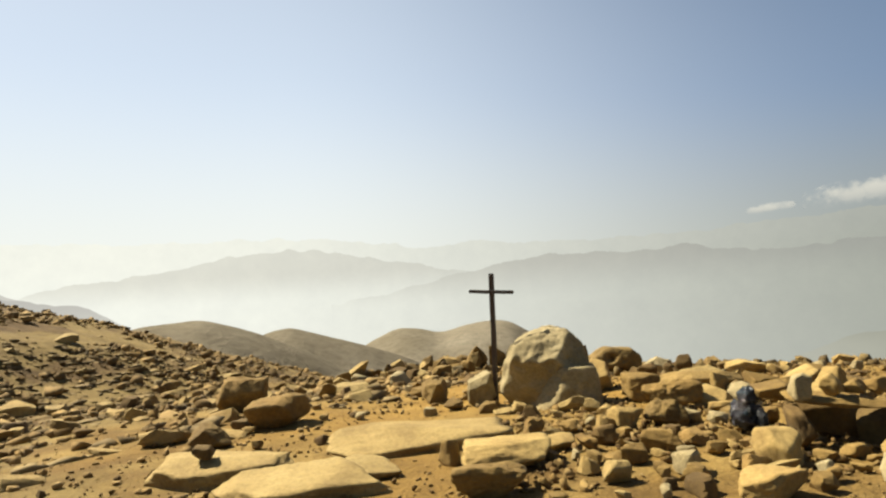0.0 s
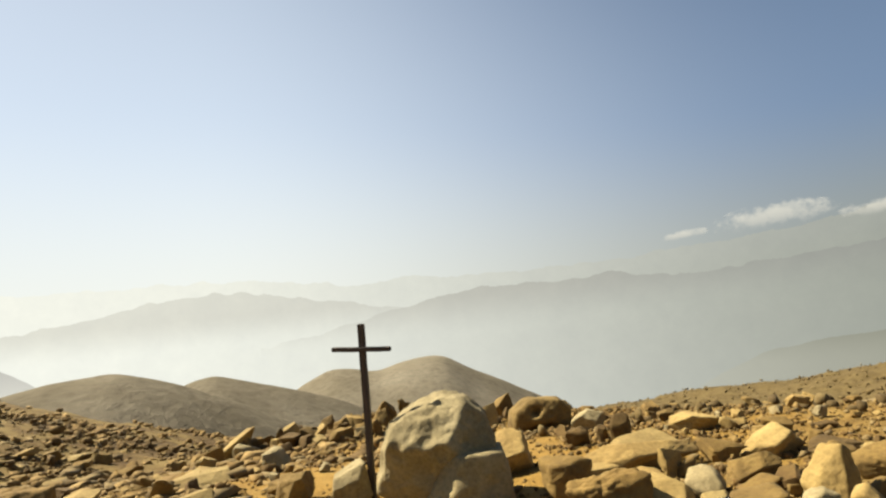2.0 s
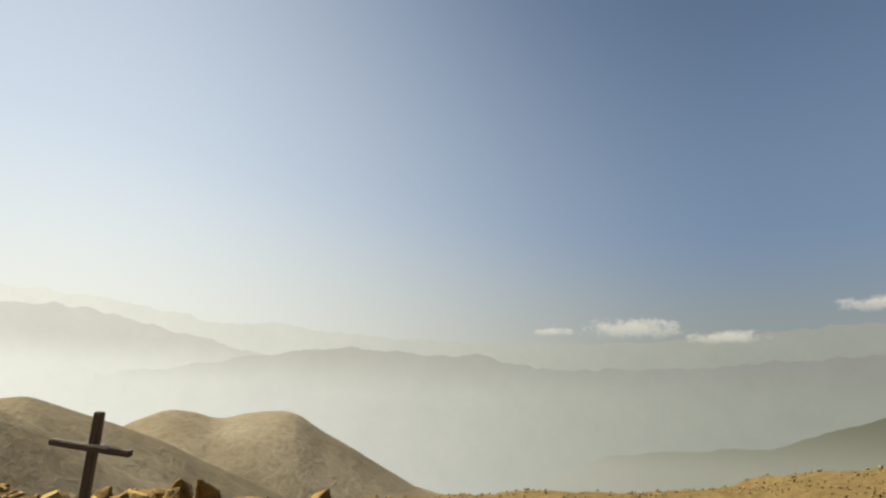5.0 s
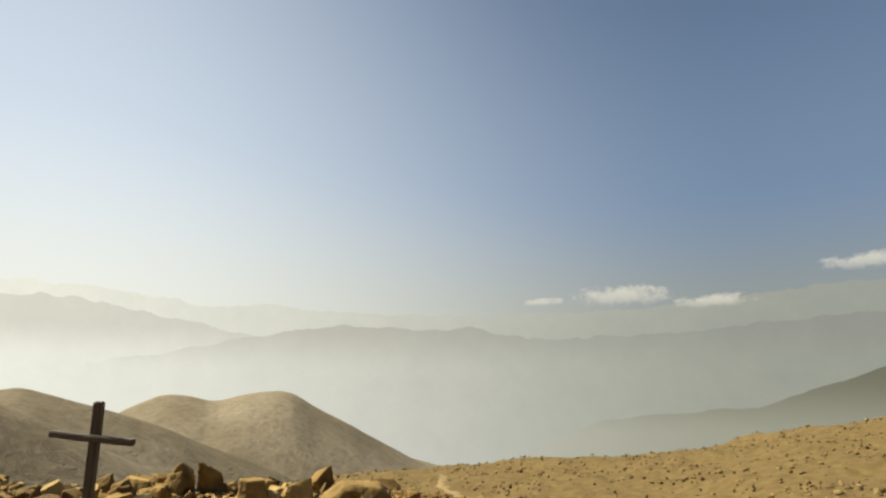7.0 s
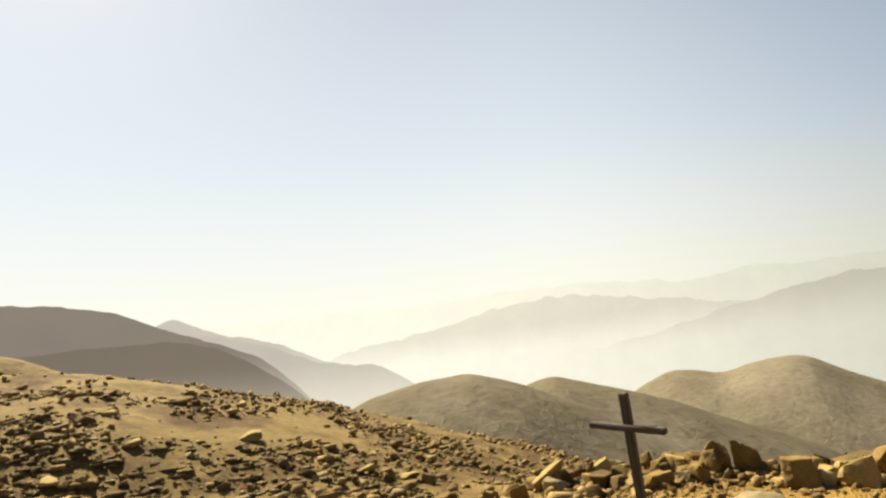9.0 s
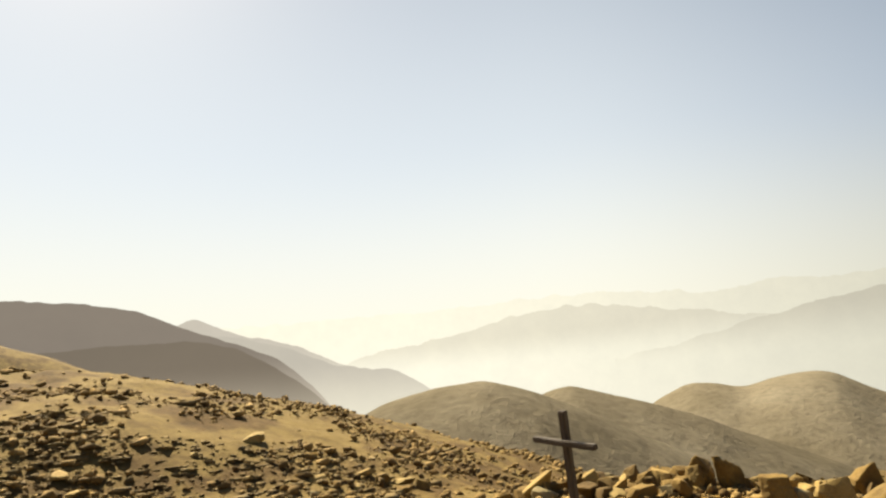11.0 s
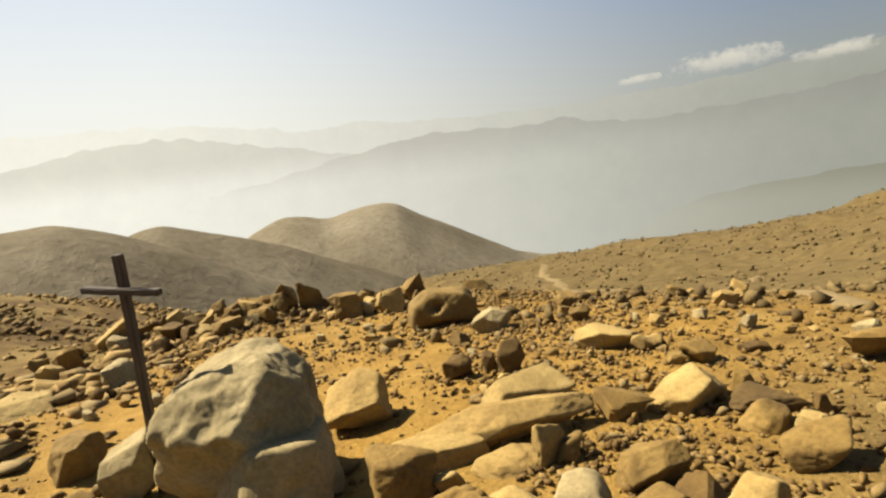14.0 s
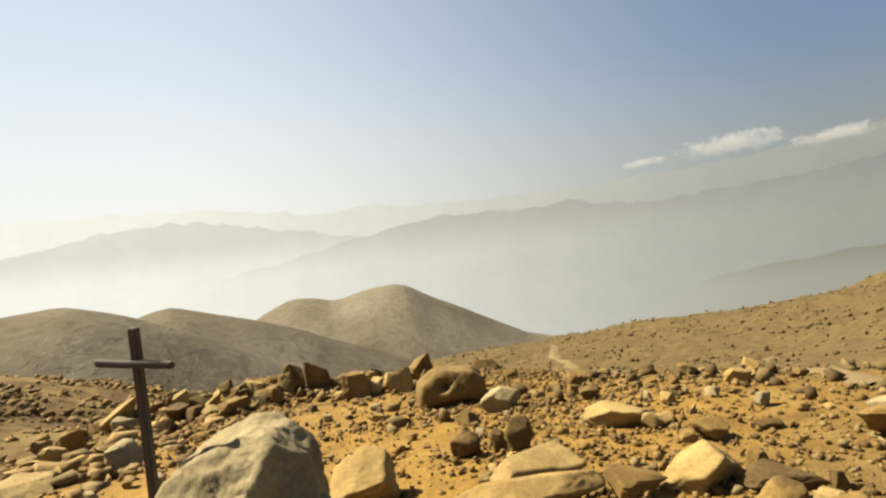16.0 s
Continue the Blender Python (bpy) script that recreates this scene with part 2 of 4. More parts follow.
# ---------------------------------------------------------------- ground
EYE = np.array([1.0, -3.5, 1.6])
AZ = [-180, -120, -90, -60, -46, -37, -30, -23, -12, 0, 11, 20, 30, 38, 48, 70, 120, 180]
RINGS = [
    (12, [-1.2, -0.6, 1.2, 1.2, 0.6, 0.1, -0.4, -1.0, -1.5, -1.6, -1.6, -1.6, -1.5, -1.3, -1.0, -0.6, -1.2, -1.2]),
    (25, [-2.5, 0.5, 4.2, 3.7, 2.2, 1.15, 0.1, -0.8, -3.2, -4.6, -4.2, -3.7, -3.4, -3.0, -2.0, -1.0, -2.5, -2.5]),
    (52, [-6, -2, 4.0, 2, -2, -5, -8, -10, -8.6, -6.4, -5.3, -4.9, -4.5, -3.8, -1.5, 0.6, -5, -6]),
    (95, [-14, -10, -6, -10, -14, -18, -20, -22, -24, -22, -19, -17, -16, -14, -10, -8, -12, -14]),
    (220, [-60] * 18),
    (700, [-190] * 18),
    (5200, [-1300] * 18),
]


def blur(a, k, axis, wrap):
    w = np.exp(-0.5 * (np.arange(-3 * k, 3 * k + 1) / k) ** 2)
    w /= w.sum()
    pad = [(0, 0), (0, 0)]
    pad[axis] = (3 * k, 3 * k)
    b = np.pad(a, pad, mode="wrap" if wrap else "edge")
    return np.apply_along_axis(lambda q: np.convolve(q, w, "valid"), axis, b)


LOGR = np.linspace(math.log(4), math.log(5200), 240)
AZG = np.arange(-180, 180, 1.0)
TABLE = np.array([np.interp(AZG, AZ, z) for _, z in [(4, [-0.1] * 18)] + RINGS])
TABLE = np.array([np.interp(LOGR, np.log([4] + [r for r, _ in RINGS]), TABLE[:, k]) for k in range(360)])
TABLE = blur(blur(TABLE, 3, 0, True), 4, 1, False)


def height(x, y):
    x, y = np.atleast_1d(np.asarray(x, float)), np.atleast_1d(np.asarray(y, float))
    dx, dy = x - EYE[0], y - EYE[1]
    r, az = np.hypot(dx, dy), np.degrees(np.arctan2(dx, dy))
    u = np.clip((np.log(np.maximum(r, 4)) - LOGR[0]) / (LOGR[1] - LOGR[0]), 0, 238.999)
    a = (az + 180) % 360
    i, j = np.floor(a).astype(int) % 360, np.floor(u).astype(int)
    fa, fu = a - np.floor(a), u - j
    k = (i + 1) % 360
    far = (TABLE[i, j] * (1 - fu) + TABLE[i, j + 1] * fu) * (1 - fa) + (TABLE[k, j] * (1 - fu) + TABLE[k, j + 1] * fu) * fa
    near = np.interp(y, [-12, -9, -7, -4.5, -3.5, -1, 1, 5.5, 6.5, 8, 12, 20], [-1.1, -0.75, -0.5, -0.12, 0, 0, -0.02, -0.34, -0.36, -0.62, -2.2, -5])
    near = near - 0.006 * np.maximum(0, x - 2) ** 2 - 0.012 * np.maximum(0, -x - 2.5) ** 2
    w = np.clip((r - 7.5 - 3.2 * np.exp(-((az + 2) / 20) ** 2)) / 6.0, 0, 1)
    w = w * w * (3 - 2 * w)
    z = near * (1 - w) + far * w
    p = np.stack([x, y, 0 * x], 1)
    z = z + 0.035 * fractal(p * 0.9, 5, 4) * np.clip(r / 3, 0.6, 1)
    z = z + np.clip((r - 9) / 12, 0, 1) * 0.07 * fractal(p * 0.8, 29, 4, 0.6)
    z = z + np.clip((r - 9) / 25, 0, 1) * 0.30 * fractal(p * 0.26, 9, 5, 0.62)
    z = z + 0.34 * np.exp(-((x + 2.4) / 2.3) ** 2 - ((y - 7.7) / 1.2) ** 2)
    z = z + np.clip((r - 120) / 300, 0, 1) * 6 * fractal(p * 0.012, 19, 5, 0.55)
    return z


def build_ground():
    seg = 620
    rad = [0.0]
    r = 0.12
    while r < 5100:
        rad.append(r)
        r = r + max(0.06, 0.0165 * r)
    rad = np.array(rad[1:])
    a = np.linspace(0, 2 * math.pi, seg, endpoint=False)
    cx, cy = 1.0, -1.0
    x = cx + np.outer(rad, np.sin(a))
    y = cy + np.outer(rad, np.cos(a))
    z = height(x.ravel(), y.ravel())
    v = np.vstack([np.stack([x.ravel(), y.ravel(), z], 1), [[cx, cy, float(height(cx, cy)[0])]]])
    n = len(rad)
    i = np.arange(n - 1)[:, None] * seg
    j = np.arange(seg)[None, :]
    k = (j + 1) % seg
    quads = np.stack([i + j, i + seg + j, i + seg + k, i + k], 2).reshape(-1, 4)
    me = bpy.data.meshes.new("ground")
    tri = np.stack([np.full(seg, n * seg), np.arange(seg), (np.arange(seg) + 1) % seg], 1)
    me.vertices.add(len(v))
    me.vertices.foreach_set("co", v.ravel())
    loops = np.concatenate([quads.ravel(), tri.ravel()])
    me.loops.add(len(loops))
    me.loops.foreach_set("vertex_index", loops)
    starts = np.concatenate([np.arange(len(quads)) * 4, len(quads) * 4 + np.arange(seg) * 3])
    me.polygons.add(len(starts))
    me.polygons.foreach_set("loop_start", starts)
    me.update(calc_edges=True)
    me.shade_smooth()
    me.materials.append(GROUND)
    tagged(new("ground", me), "ochre sand and gravel of a bare desert summit", "ground", kind="structure")


build_ground()


# ---------------------------------------------------------------- hills and distance
def ridge(name, outline, dist, depth, foot, mat, label, seed, rough=0.0, thick=9):
    """A long hill at a distance: its crest follows elevations by bearing, and it falls to both sides."""
    az = np.arange(outline[0][0], outline[-1][0] + 0.01, 0.25)
    el = np.interp(az, [p[0] for p in outline], [p[1] for p in outline])
    w = np.exp(-0.5 * (np.arange(-6, 7) / 2.4) ** 2)
    jag = np.stack([az, 0 * az + seed, 0 * az], 1)
    craggy = min(0.16, dist * 0.00006)
    jag = craggy * fractal(jag * np.array([0.9, 1, 1]), seed, 5, 0.6)
    el = np.convolve(np.pad(el, 6, mode="edge"), w / w.sum(), "valid")
    el = el + jag
    wide = np.exp(-0.5 * (np.arange(-40, 41) / 16) ** 2)
    soft_el = np.convolve(np.pad(el, 40, mode="edge"), wide / wide.sum(), "valid")
    s = np.linspace(-1, 1, 2 * thick + 1)
    verts, faces = [], []
    for u in s:
        d = dist + depth * u
        k2 = min(1.0, abs(u) * 1.4)
        crest = EYE[2] + dist * np.tan(np.radians(el * (1 - k2) + soft_el * k2))
        z = foot + (crest - foot) * np.cos(u * math.pi / 2) ** 1.35
        a = np.radians(az)
        p = np.stack([EYE[0] + d * np.sin(a), EYE[1] + d * np.cos(a), z], 1)
        if rough:
            p[:, 2] += rough * fractal(p / (depth * 0.45), seed, 5, 0.55) * (0.35 + 0.65 * abs(u))
            p[:, 2] -= 0.35 * rough * np.abs(fractal(p * np.array([1, 0.7, 0]) / (depth * 0.16), seed + 50, 4, 0.55)) * min(1.0, 2.2 * abs(u))
        verts.append(p)
    n = len(az)
    verts = np.vstack(verts)
    for k in range(len(s) - 1):
        for j in range(n - 1):
            faces.append((k * n + j, k * n + j + 1, (k + 1) * n + j + 1, (k + 1) * n + j))
    ob = link_mesh(name, verts, faces, mat)
    return tagged(ob, label, "hill", kind="structure")


ridge("backdrop_hill_1", [(-55.2, -13.2), (-48.8, -8.11), (-42.2, -2.97), (-37.1, -0.46), (-32.2, 0.53), (-27.7, 0.79), (-24.8, -0.07), (-22.3, -1.03), (-18.7, -2.9), (-13.2, -5.99), (-8.7, -8.56), (-3.2, -12.15), (3.3, -18.2)], 190, 105, -46, HILL,
      "rounded brown desert hill beyond the summit", 3, 1.6, 30)
ridge("backdrop_hill_2", [(-28.3, -4.6), (-24.8, -2.2), (-21.4, -0.7), (-19.6, -0.4), (-16.5, -1.37), (-12.6, -2.6), (-8.7, -4.13), (-5.4, -6.04), (0.1, -8.72), (5.4, -12.4)], 250, 125, -56, HILL,
      "rounded brown desert hill with a lower shoulder", 4, 2.0, 30)
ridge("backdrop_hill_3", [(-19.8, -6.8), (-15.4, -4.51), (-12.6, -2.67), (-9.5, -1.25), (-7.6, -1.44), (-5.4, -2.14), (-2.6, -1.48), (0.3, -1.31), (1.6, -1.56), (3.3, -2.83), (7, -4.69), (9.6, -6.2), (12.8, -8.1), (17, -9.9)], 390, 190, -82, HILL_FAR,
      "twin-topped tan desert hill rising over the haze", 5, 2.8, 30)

# Self-lit tones: crest and hazed foot, each sunward then away.
DR = distance_material
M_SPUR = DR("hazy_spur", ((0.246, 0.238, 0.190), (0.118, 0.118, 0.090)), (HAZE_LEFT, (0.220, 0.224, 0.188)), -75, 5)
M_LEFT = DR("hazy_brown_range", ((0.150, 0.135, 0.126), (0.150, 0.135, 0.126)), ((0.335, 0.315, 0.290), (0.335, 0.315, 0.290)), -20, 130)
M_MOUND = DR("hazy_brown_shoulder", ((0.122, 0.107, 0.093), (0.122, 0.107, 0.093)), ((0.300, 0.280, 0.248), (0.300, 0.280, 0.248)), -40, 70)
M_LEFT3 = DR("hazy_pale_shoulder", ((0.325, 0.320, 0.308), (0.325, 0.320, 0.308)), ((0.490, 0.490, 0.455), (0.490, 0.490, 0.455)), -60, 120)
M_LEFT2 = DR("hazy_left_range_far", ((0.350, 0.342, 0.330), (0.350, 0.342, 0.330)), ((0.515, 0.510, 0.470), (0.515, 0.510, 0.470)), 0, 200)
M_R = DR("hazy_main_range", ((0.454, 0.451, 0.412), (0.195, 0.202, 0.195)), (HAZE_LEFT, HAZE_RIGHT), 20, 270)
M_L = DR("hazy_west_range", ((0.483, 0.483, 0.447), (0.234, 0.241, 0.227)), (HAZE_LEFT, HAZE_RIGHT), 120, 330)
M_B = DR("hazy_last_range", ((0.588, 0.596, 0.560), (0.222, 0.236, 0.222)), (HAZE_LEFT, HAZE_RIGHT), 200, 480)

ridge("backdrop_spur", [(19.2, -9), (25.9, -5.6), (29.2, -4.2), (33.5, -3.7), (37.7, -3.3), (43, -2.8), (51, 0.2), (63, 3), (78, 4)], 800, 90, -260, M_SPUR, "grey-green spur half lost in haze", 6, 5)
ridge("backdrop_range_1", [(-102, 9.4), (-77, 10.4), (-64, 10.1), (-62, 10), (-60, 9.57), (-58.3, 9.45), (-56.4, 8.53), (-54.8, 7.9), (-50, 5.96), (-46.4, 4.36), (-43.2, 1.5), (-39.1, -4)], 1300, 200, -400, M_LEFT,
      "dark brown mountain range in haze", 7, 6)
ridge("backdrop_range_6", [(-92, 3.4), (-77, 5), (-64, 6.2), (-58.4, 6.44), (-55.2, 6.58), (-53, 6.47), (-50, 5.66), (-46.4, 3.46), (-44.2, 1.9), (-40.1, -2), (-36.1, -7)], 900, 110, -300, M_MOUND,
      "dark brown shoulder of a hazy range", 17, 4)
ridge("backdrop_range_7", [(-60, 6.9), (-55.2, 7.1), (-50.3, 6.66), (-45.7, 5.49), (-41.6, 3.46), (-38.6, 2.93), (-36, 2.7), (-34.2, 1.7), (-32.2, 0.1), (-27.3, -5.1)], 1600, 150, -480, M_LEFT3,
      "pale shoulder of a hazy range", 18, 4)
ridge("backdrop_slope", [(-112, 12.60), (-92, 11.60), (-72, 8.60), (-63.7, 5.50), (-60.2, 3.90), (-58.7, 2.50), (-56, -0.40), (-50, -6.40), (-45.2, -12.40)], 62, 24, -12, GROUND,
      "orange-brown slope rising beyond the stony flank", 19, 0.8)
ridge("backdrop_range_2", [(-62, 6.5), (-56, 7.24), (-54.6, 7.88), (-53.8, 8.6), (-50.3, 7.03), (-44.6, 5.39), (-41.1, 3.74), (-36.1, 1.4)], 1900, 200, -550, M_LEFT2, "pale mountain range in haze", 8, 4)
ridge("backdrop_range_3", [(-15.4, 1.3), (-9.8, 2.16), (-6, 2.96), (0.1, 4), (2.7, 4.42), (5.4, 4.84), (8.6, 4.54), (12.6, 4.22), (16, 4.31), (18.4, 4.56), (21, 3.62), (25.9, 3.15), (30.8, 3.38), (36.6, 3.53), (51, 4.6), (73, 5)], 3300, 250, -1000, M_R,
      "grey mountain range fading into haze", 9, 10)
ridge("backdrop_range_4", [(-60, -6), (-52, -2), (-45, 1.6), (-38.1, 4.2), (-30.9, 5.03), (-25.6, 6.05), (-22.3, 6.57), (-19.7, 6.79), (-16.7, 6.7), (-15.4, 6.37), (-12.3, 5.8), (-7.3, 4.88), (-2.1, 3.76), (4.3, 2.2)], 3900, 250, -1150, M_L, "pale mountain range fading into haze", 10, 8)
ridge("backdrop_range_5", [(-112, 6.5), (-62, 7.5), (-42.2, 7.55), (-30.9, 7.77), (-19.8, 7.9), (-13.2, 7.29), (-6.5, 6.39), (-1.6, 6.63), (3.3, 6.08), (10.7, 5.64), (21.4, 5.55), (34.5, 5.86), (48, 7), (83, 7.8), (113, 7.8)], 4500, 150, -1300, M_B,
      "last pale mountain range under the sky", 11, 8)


# ---------------------------------------------------------------- rocks
def rock(name, x, y, w, d, h, rz=0, rx=0, ry=0, seed=1, mat=None, label="", sub=3, crisp=14, rough=0.05, cuts=9, sink=0.12, lift=0.0, category="rock", group="rocks of the summit"):
    """One stone w x d x h metres, set a little into the ground at (x, y)."""
    v, f = rock_shape(seed, 5 if max(w, d) > 0.3 else 4, cuts, 14 if crisp < 11 else 60, 0.018 + 0.7 * rough)
    lo, hi = v.min(0), v.max(0)
    v = (v - (lo + hi) / 2) / (hi - lo) * np.array([w, d, h])
    turn = np.array(Euler((radians(-rx), radians(ry), radians(rz))).to_matrix())
    v = v @ turn.T
    v[:, 2] -= v[:, 2].min() + sink * h
    ob = link_mesh(name, v, f, mat or ROCK)
    ob.location = (x, y, float(height(x, y)[0]) + lift)
    return tagged(ob, label or "weathered tan stone lying in ochre sand", category, group)


# ---- the cross
WOOD_M, wn2, wl2, wb, wo = material("dark_weathered_timber")
_tc = wn2.new("ShaderNodeTexCoord").outputs["Object"]
_mp = wn2.new("ShaderNodeMapping")
_mp.inputs["Scale"].default_value = (30, 30, 2.2)
wl2.new(_tc, _mp.inputs["Vector"])
_g = noise_node(wn2, wl2, _mp.outputs[0], 1.6, 7, 0.7)
wl2.new(ramp(wn2, wl2, _g, [(0.3, (0.022, 0.016, 0.012)), (0.55, (0.055, 0.039, 0.029)), (0.75, (0.101, 0.076, 0.058))]), wb.inputs["Base Color"])
wb.inputs["Roughness"].default_value = 0.75
bumps(wn2, wl2, [(_g, 0.6, 0.006)], wb)


def beam(length, a, b, seed):
    """A squared timber along z from 0 to length, with worn edges."""
    bm = bmesh.new()
    bmesh.ops.create_cube(bm, size=1.0)
    bmesh.ops.scale(bm, vec=(a, b, length), verts=bm.verts)
    bmesh.ops.translate(bm, vec=(0, 0, length / 2), verts=bm.verts)
    bmesh.ops.subdivide_edges(bm, edges=[e for e in bm.edges if abs(e.verts[0].co.z - e.verts[1].co.z) > length / 2], cuts=9, use_grid_fill=True)
    bmesh.ops.bevel(bm, geom=[e for e in bm.edges if len(e.link_faces) == 2 and e.calc_face_angle(0) > 0.5], offset=0.006, segments=2, affect="EDGES")
    rng = random.Random(seed)
    for v in bm.verts:
        k = v.co.z / length * 5 + seed
        v.co.x += 0.004 * noise.noise((k, 0.3, 1.7)) + rng.uniform(-1, 1) * 0.0007
        v.co.y += 0.004 * noise.noise((k, 4.3, 2.7)) + rng.uniform(-1, 1) * 0.0007
    return bm


cross = tagged(new("cross"), "dark weathered wooden cross planted between stones", "cross")
cross.location = (0, 0, -0.02)
cross.rotation_euler = (radians(4.7), radians(4.5), radians(-22))
part("post", beam(1.585, 0.050, 0.048, 1), WOOD_M, cross).location = (0, 0, -0.15)
bar = part("crossbar", beam(0.52, 0.037, 0.042, 2), WOOD_M, cross)
bar.matrix_local = pose(-0.26, -0.028, 1.240, 0, 91.0, 0)

# ---- the great boulder with its split-off block
boulder = tagged(new("boulder"), "large grey-tan split boulder beside the wooden cross", "boulder")
boulder.location = (0.57, -0.24, float(height(0.57, -0.24)[0]) - 0.03)


def great_block(seed, planes, sub, crisp, rough, size, centre, dents=()):
    v, f = ICO[sub]
    nrm = np.array([p[:3] for p in planes], float)
    nrm /= np.linalg.norm(nrm, axis=1)[:, None]
    d = np.array([p[3] for p in planes])
    q = np.maximum(v @ nrm.T, 0) / d
    r = (q ** crisp).sum(1) ** (-1.0 / crisp)
    for x, y, z, wide, deep in dents:
        c = np.array([x, y, z]) / math.sqrt(x * x + y * y + z * z)
        r = r * (1 - deep * np.exp(-((1 - v @ c) / wide) ** 2))
    r = r * (1 + rough * fractal(v * 2.0 + seed, seed, 6, 0.55) + 0.3 * rough * np.abs(fractal(v * 5.0, seed + 9, 4, 0.6)))
    return v * r[:, None] * np.array(size) + np.array(centre), f


v, f = great_block(21, [(-1, -0.15, 0.05, 0.46), (-0.85, -0.1, 0.55, 0.43), (-0.45, 0.0, 0.90, 0.385), (0.12, 0.0, 1, 0.445), (0.72, -0.05, 0.70, 0.46), (0.96, -0.05, 0.22, 0.43), (1, 0, -0.05, 0.45), (-0.16, -0.72, 0.72, 0.385), (0.75, -1, 0.30, 0.395), (-0.14, -1, -0.5, 0.31), (-0.7, -0.95, -0.65, 0.345),
                        (-0.8, -0.3, -0.6, 0.47), (0, 1, 0.2, 0.42), (-0.8, 0.6, 0.2, 0.44), (0.7, 0.7, 0.2, 0.45), (0, 0, -1, 0.44)], 6, 60, 0.07,
                   (1, 1, 1), (0, 0, 0.40), [(-0.42, -1, -0.10, 0.05, 0.12), (-0.25, -1, 0.42, 0.010, 0.05), (0.02, -1, 0.20, 0.008, 0.08), (0.55, -1, 0.35, 0.004, 0.06), (-0.75, -0.8, 0.25, 0.012, 0.05)])
link_mesh("main_block", v, f, GREY, parent=boulder)
v, f = great_block(33, [(-1, -0.2, 0.42, 0.23), (-0.5, -0.3, 1, 0.27), (0.1, -0.1, 1, 0.25), (1, -0.1, 0.1, 0.235), (-0.9, -0.75, 0.40, 0.235), (0.25, -1, 0.10, 0.205), (0.9, -1, 0.1, 0.27), (0, -1, -0.7, 0.25),
                        (0, 1, 0, 0.20), (0, 0, -1, 0.25)], 5, 30, 0.07, (1.16, 1.05, 1.0), (0.205, -0.245, 0.21))
link_mesh("split_block", v, f, GREY, parent=boulder)

# ---- named stones, from the cross outwards
near_cross = "stones round the cross"
rock("rock", -0.16, -0.02, 0.31, 0.29, 0.41, 15, 0, -4, 41, GREY, "upright grey-tan block leaning by the cross", 4, group=near_cross)
rock("rock", 1.15, 0.50, 0.48, 0.40, 0.41, -12, 4, 0, 42, PALE, "cracked pale tan block behind the boulder", 4, group=near_cross)
rock("rock", 1.41, -0.69, 0.31, 0.31, 0.31, 30, 0, 8, 43, ROCK, "rounded tan boulder beside the great one", 4, 9, group=near_cross)
rock("flat_rock", 1.66, -0.75, 0.19, 0.09, 0.24, -20, -32, 0, 44, PALE, "small upright pale flake of stone", 3, 22, group=near_cross)
rock("flat_rock", 0.74, -0.91, 0.38, 0.22, 0.15, 8, 10, 0, 45, PALE, "flat lens-shaped stone before the boulder", 3, group=near_cross)
rock("rock", 0.24, -0.68, 0.18, 0.14, 0.13, 0, 0, 0, 46, PALE, "small pale rounded stone in sand", 3, group=near_cross)
rock("rock", -0.08, -0.53, 0.22, 0.17, 0.13, 20, 0, 0, 47, ROCK, "low tan stone at the foot of the cross", 3, group=near_cross)
rock("rock", -0.44, -0.15, 0.27, 0.22, 0.14, 50, 0, 0, 48, ROCK, "low tan stone at the foot of the cross", 3, group=near_cross)
rock("rock", -0.71, 0.46, 0.33, 0.30, 0.31, 10, 0, 10, 49, ROCK, "blocky tan stone on orange sand", 3, group=near_cross)
rock("flat_rock", -0.88, 0.91, 0.37, 0.21, 0.13, -15, 0, 0, 50, ROCK, "low tan slab by the leaning block", 3, group=near_cross)
rock("flat_rock", 0.10, -0.65, 0.27, 0.20, 0.07, 5, 0, 0, 51, PALE, "thin flat pale stone on sand", 3, group=near_cross)

slope = "slabs on the summit slope"
rock("flat_rock", 2.08, -0.13, 1.12, 0.31, 0.23, 14, -24, -6, 60, PALE, "long tilted pale sandstone slab", 4, 26, 0.03, sink=0.30, group=slope)
rock("flat_rock", 2.30, 0.42, 0.65, 0.39, 0.26, 12, -18, -5, 61, PALE, "tilted pale slab with a broken dark end", 4, 26, 0.03, sink=0.25, group=slope)
rock("flat_rock", 1.97, -0.55, 0.39, 0.25, 0.08, 5, -14, 0, 62, PALE, "thin wavy pale slab on rubble", 3, 18, 0.05, group=slope)
rock("flat_rock", 2.20, -0.55, 0.24, 0.08, 0.24, 35, 0, 20, 63, PALE, "thin pale flake standing on edge", 3, 20, group=slope)
rock("rock", 2.32, -0.55, 0.17, 0.15, 0.15, 0, 0, 0, 64, ROCK, "small rounded stone under a slab", 3, 10, group=slope)
rock("rock", 2.21, -1.08, 0.25, 0.22, 0.20, -20, 0, 0, 65, GREY, "rounded grey-tan stone in rubble", 3, 9, group=slope)
rock("rock", 2.60, -0.89, 0.38, 0.27, 0.20, 10, 0, -14, 66, ROCK, "tan wedge of rock with a dark face", 3, 24, group=slope)
rock("flat_rock", 2.50, -1.16, 0.25, 0.20, 0.10, 0, 0, -8, 67, ROCK, "low tan slab by a brown wedge", 3, group=slope)
rock("rock", 2.67, -1.26, 0.12, 0.10, 0.09, 0, 0, 0, 68, ROCK, "small tan stone on gravel", 2, group=slope)
rock("flat_rock", 3.27, 0.01, 0.60, 0.37, 0.23, 12, -12, -14, 69, PALE, "large tilted pale slab on the slope", 4, 24, 0.04, sink=0.2, group=slope)
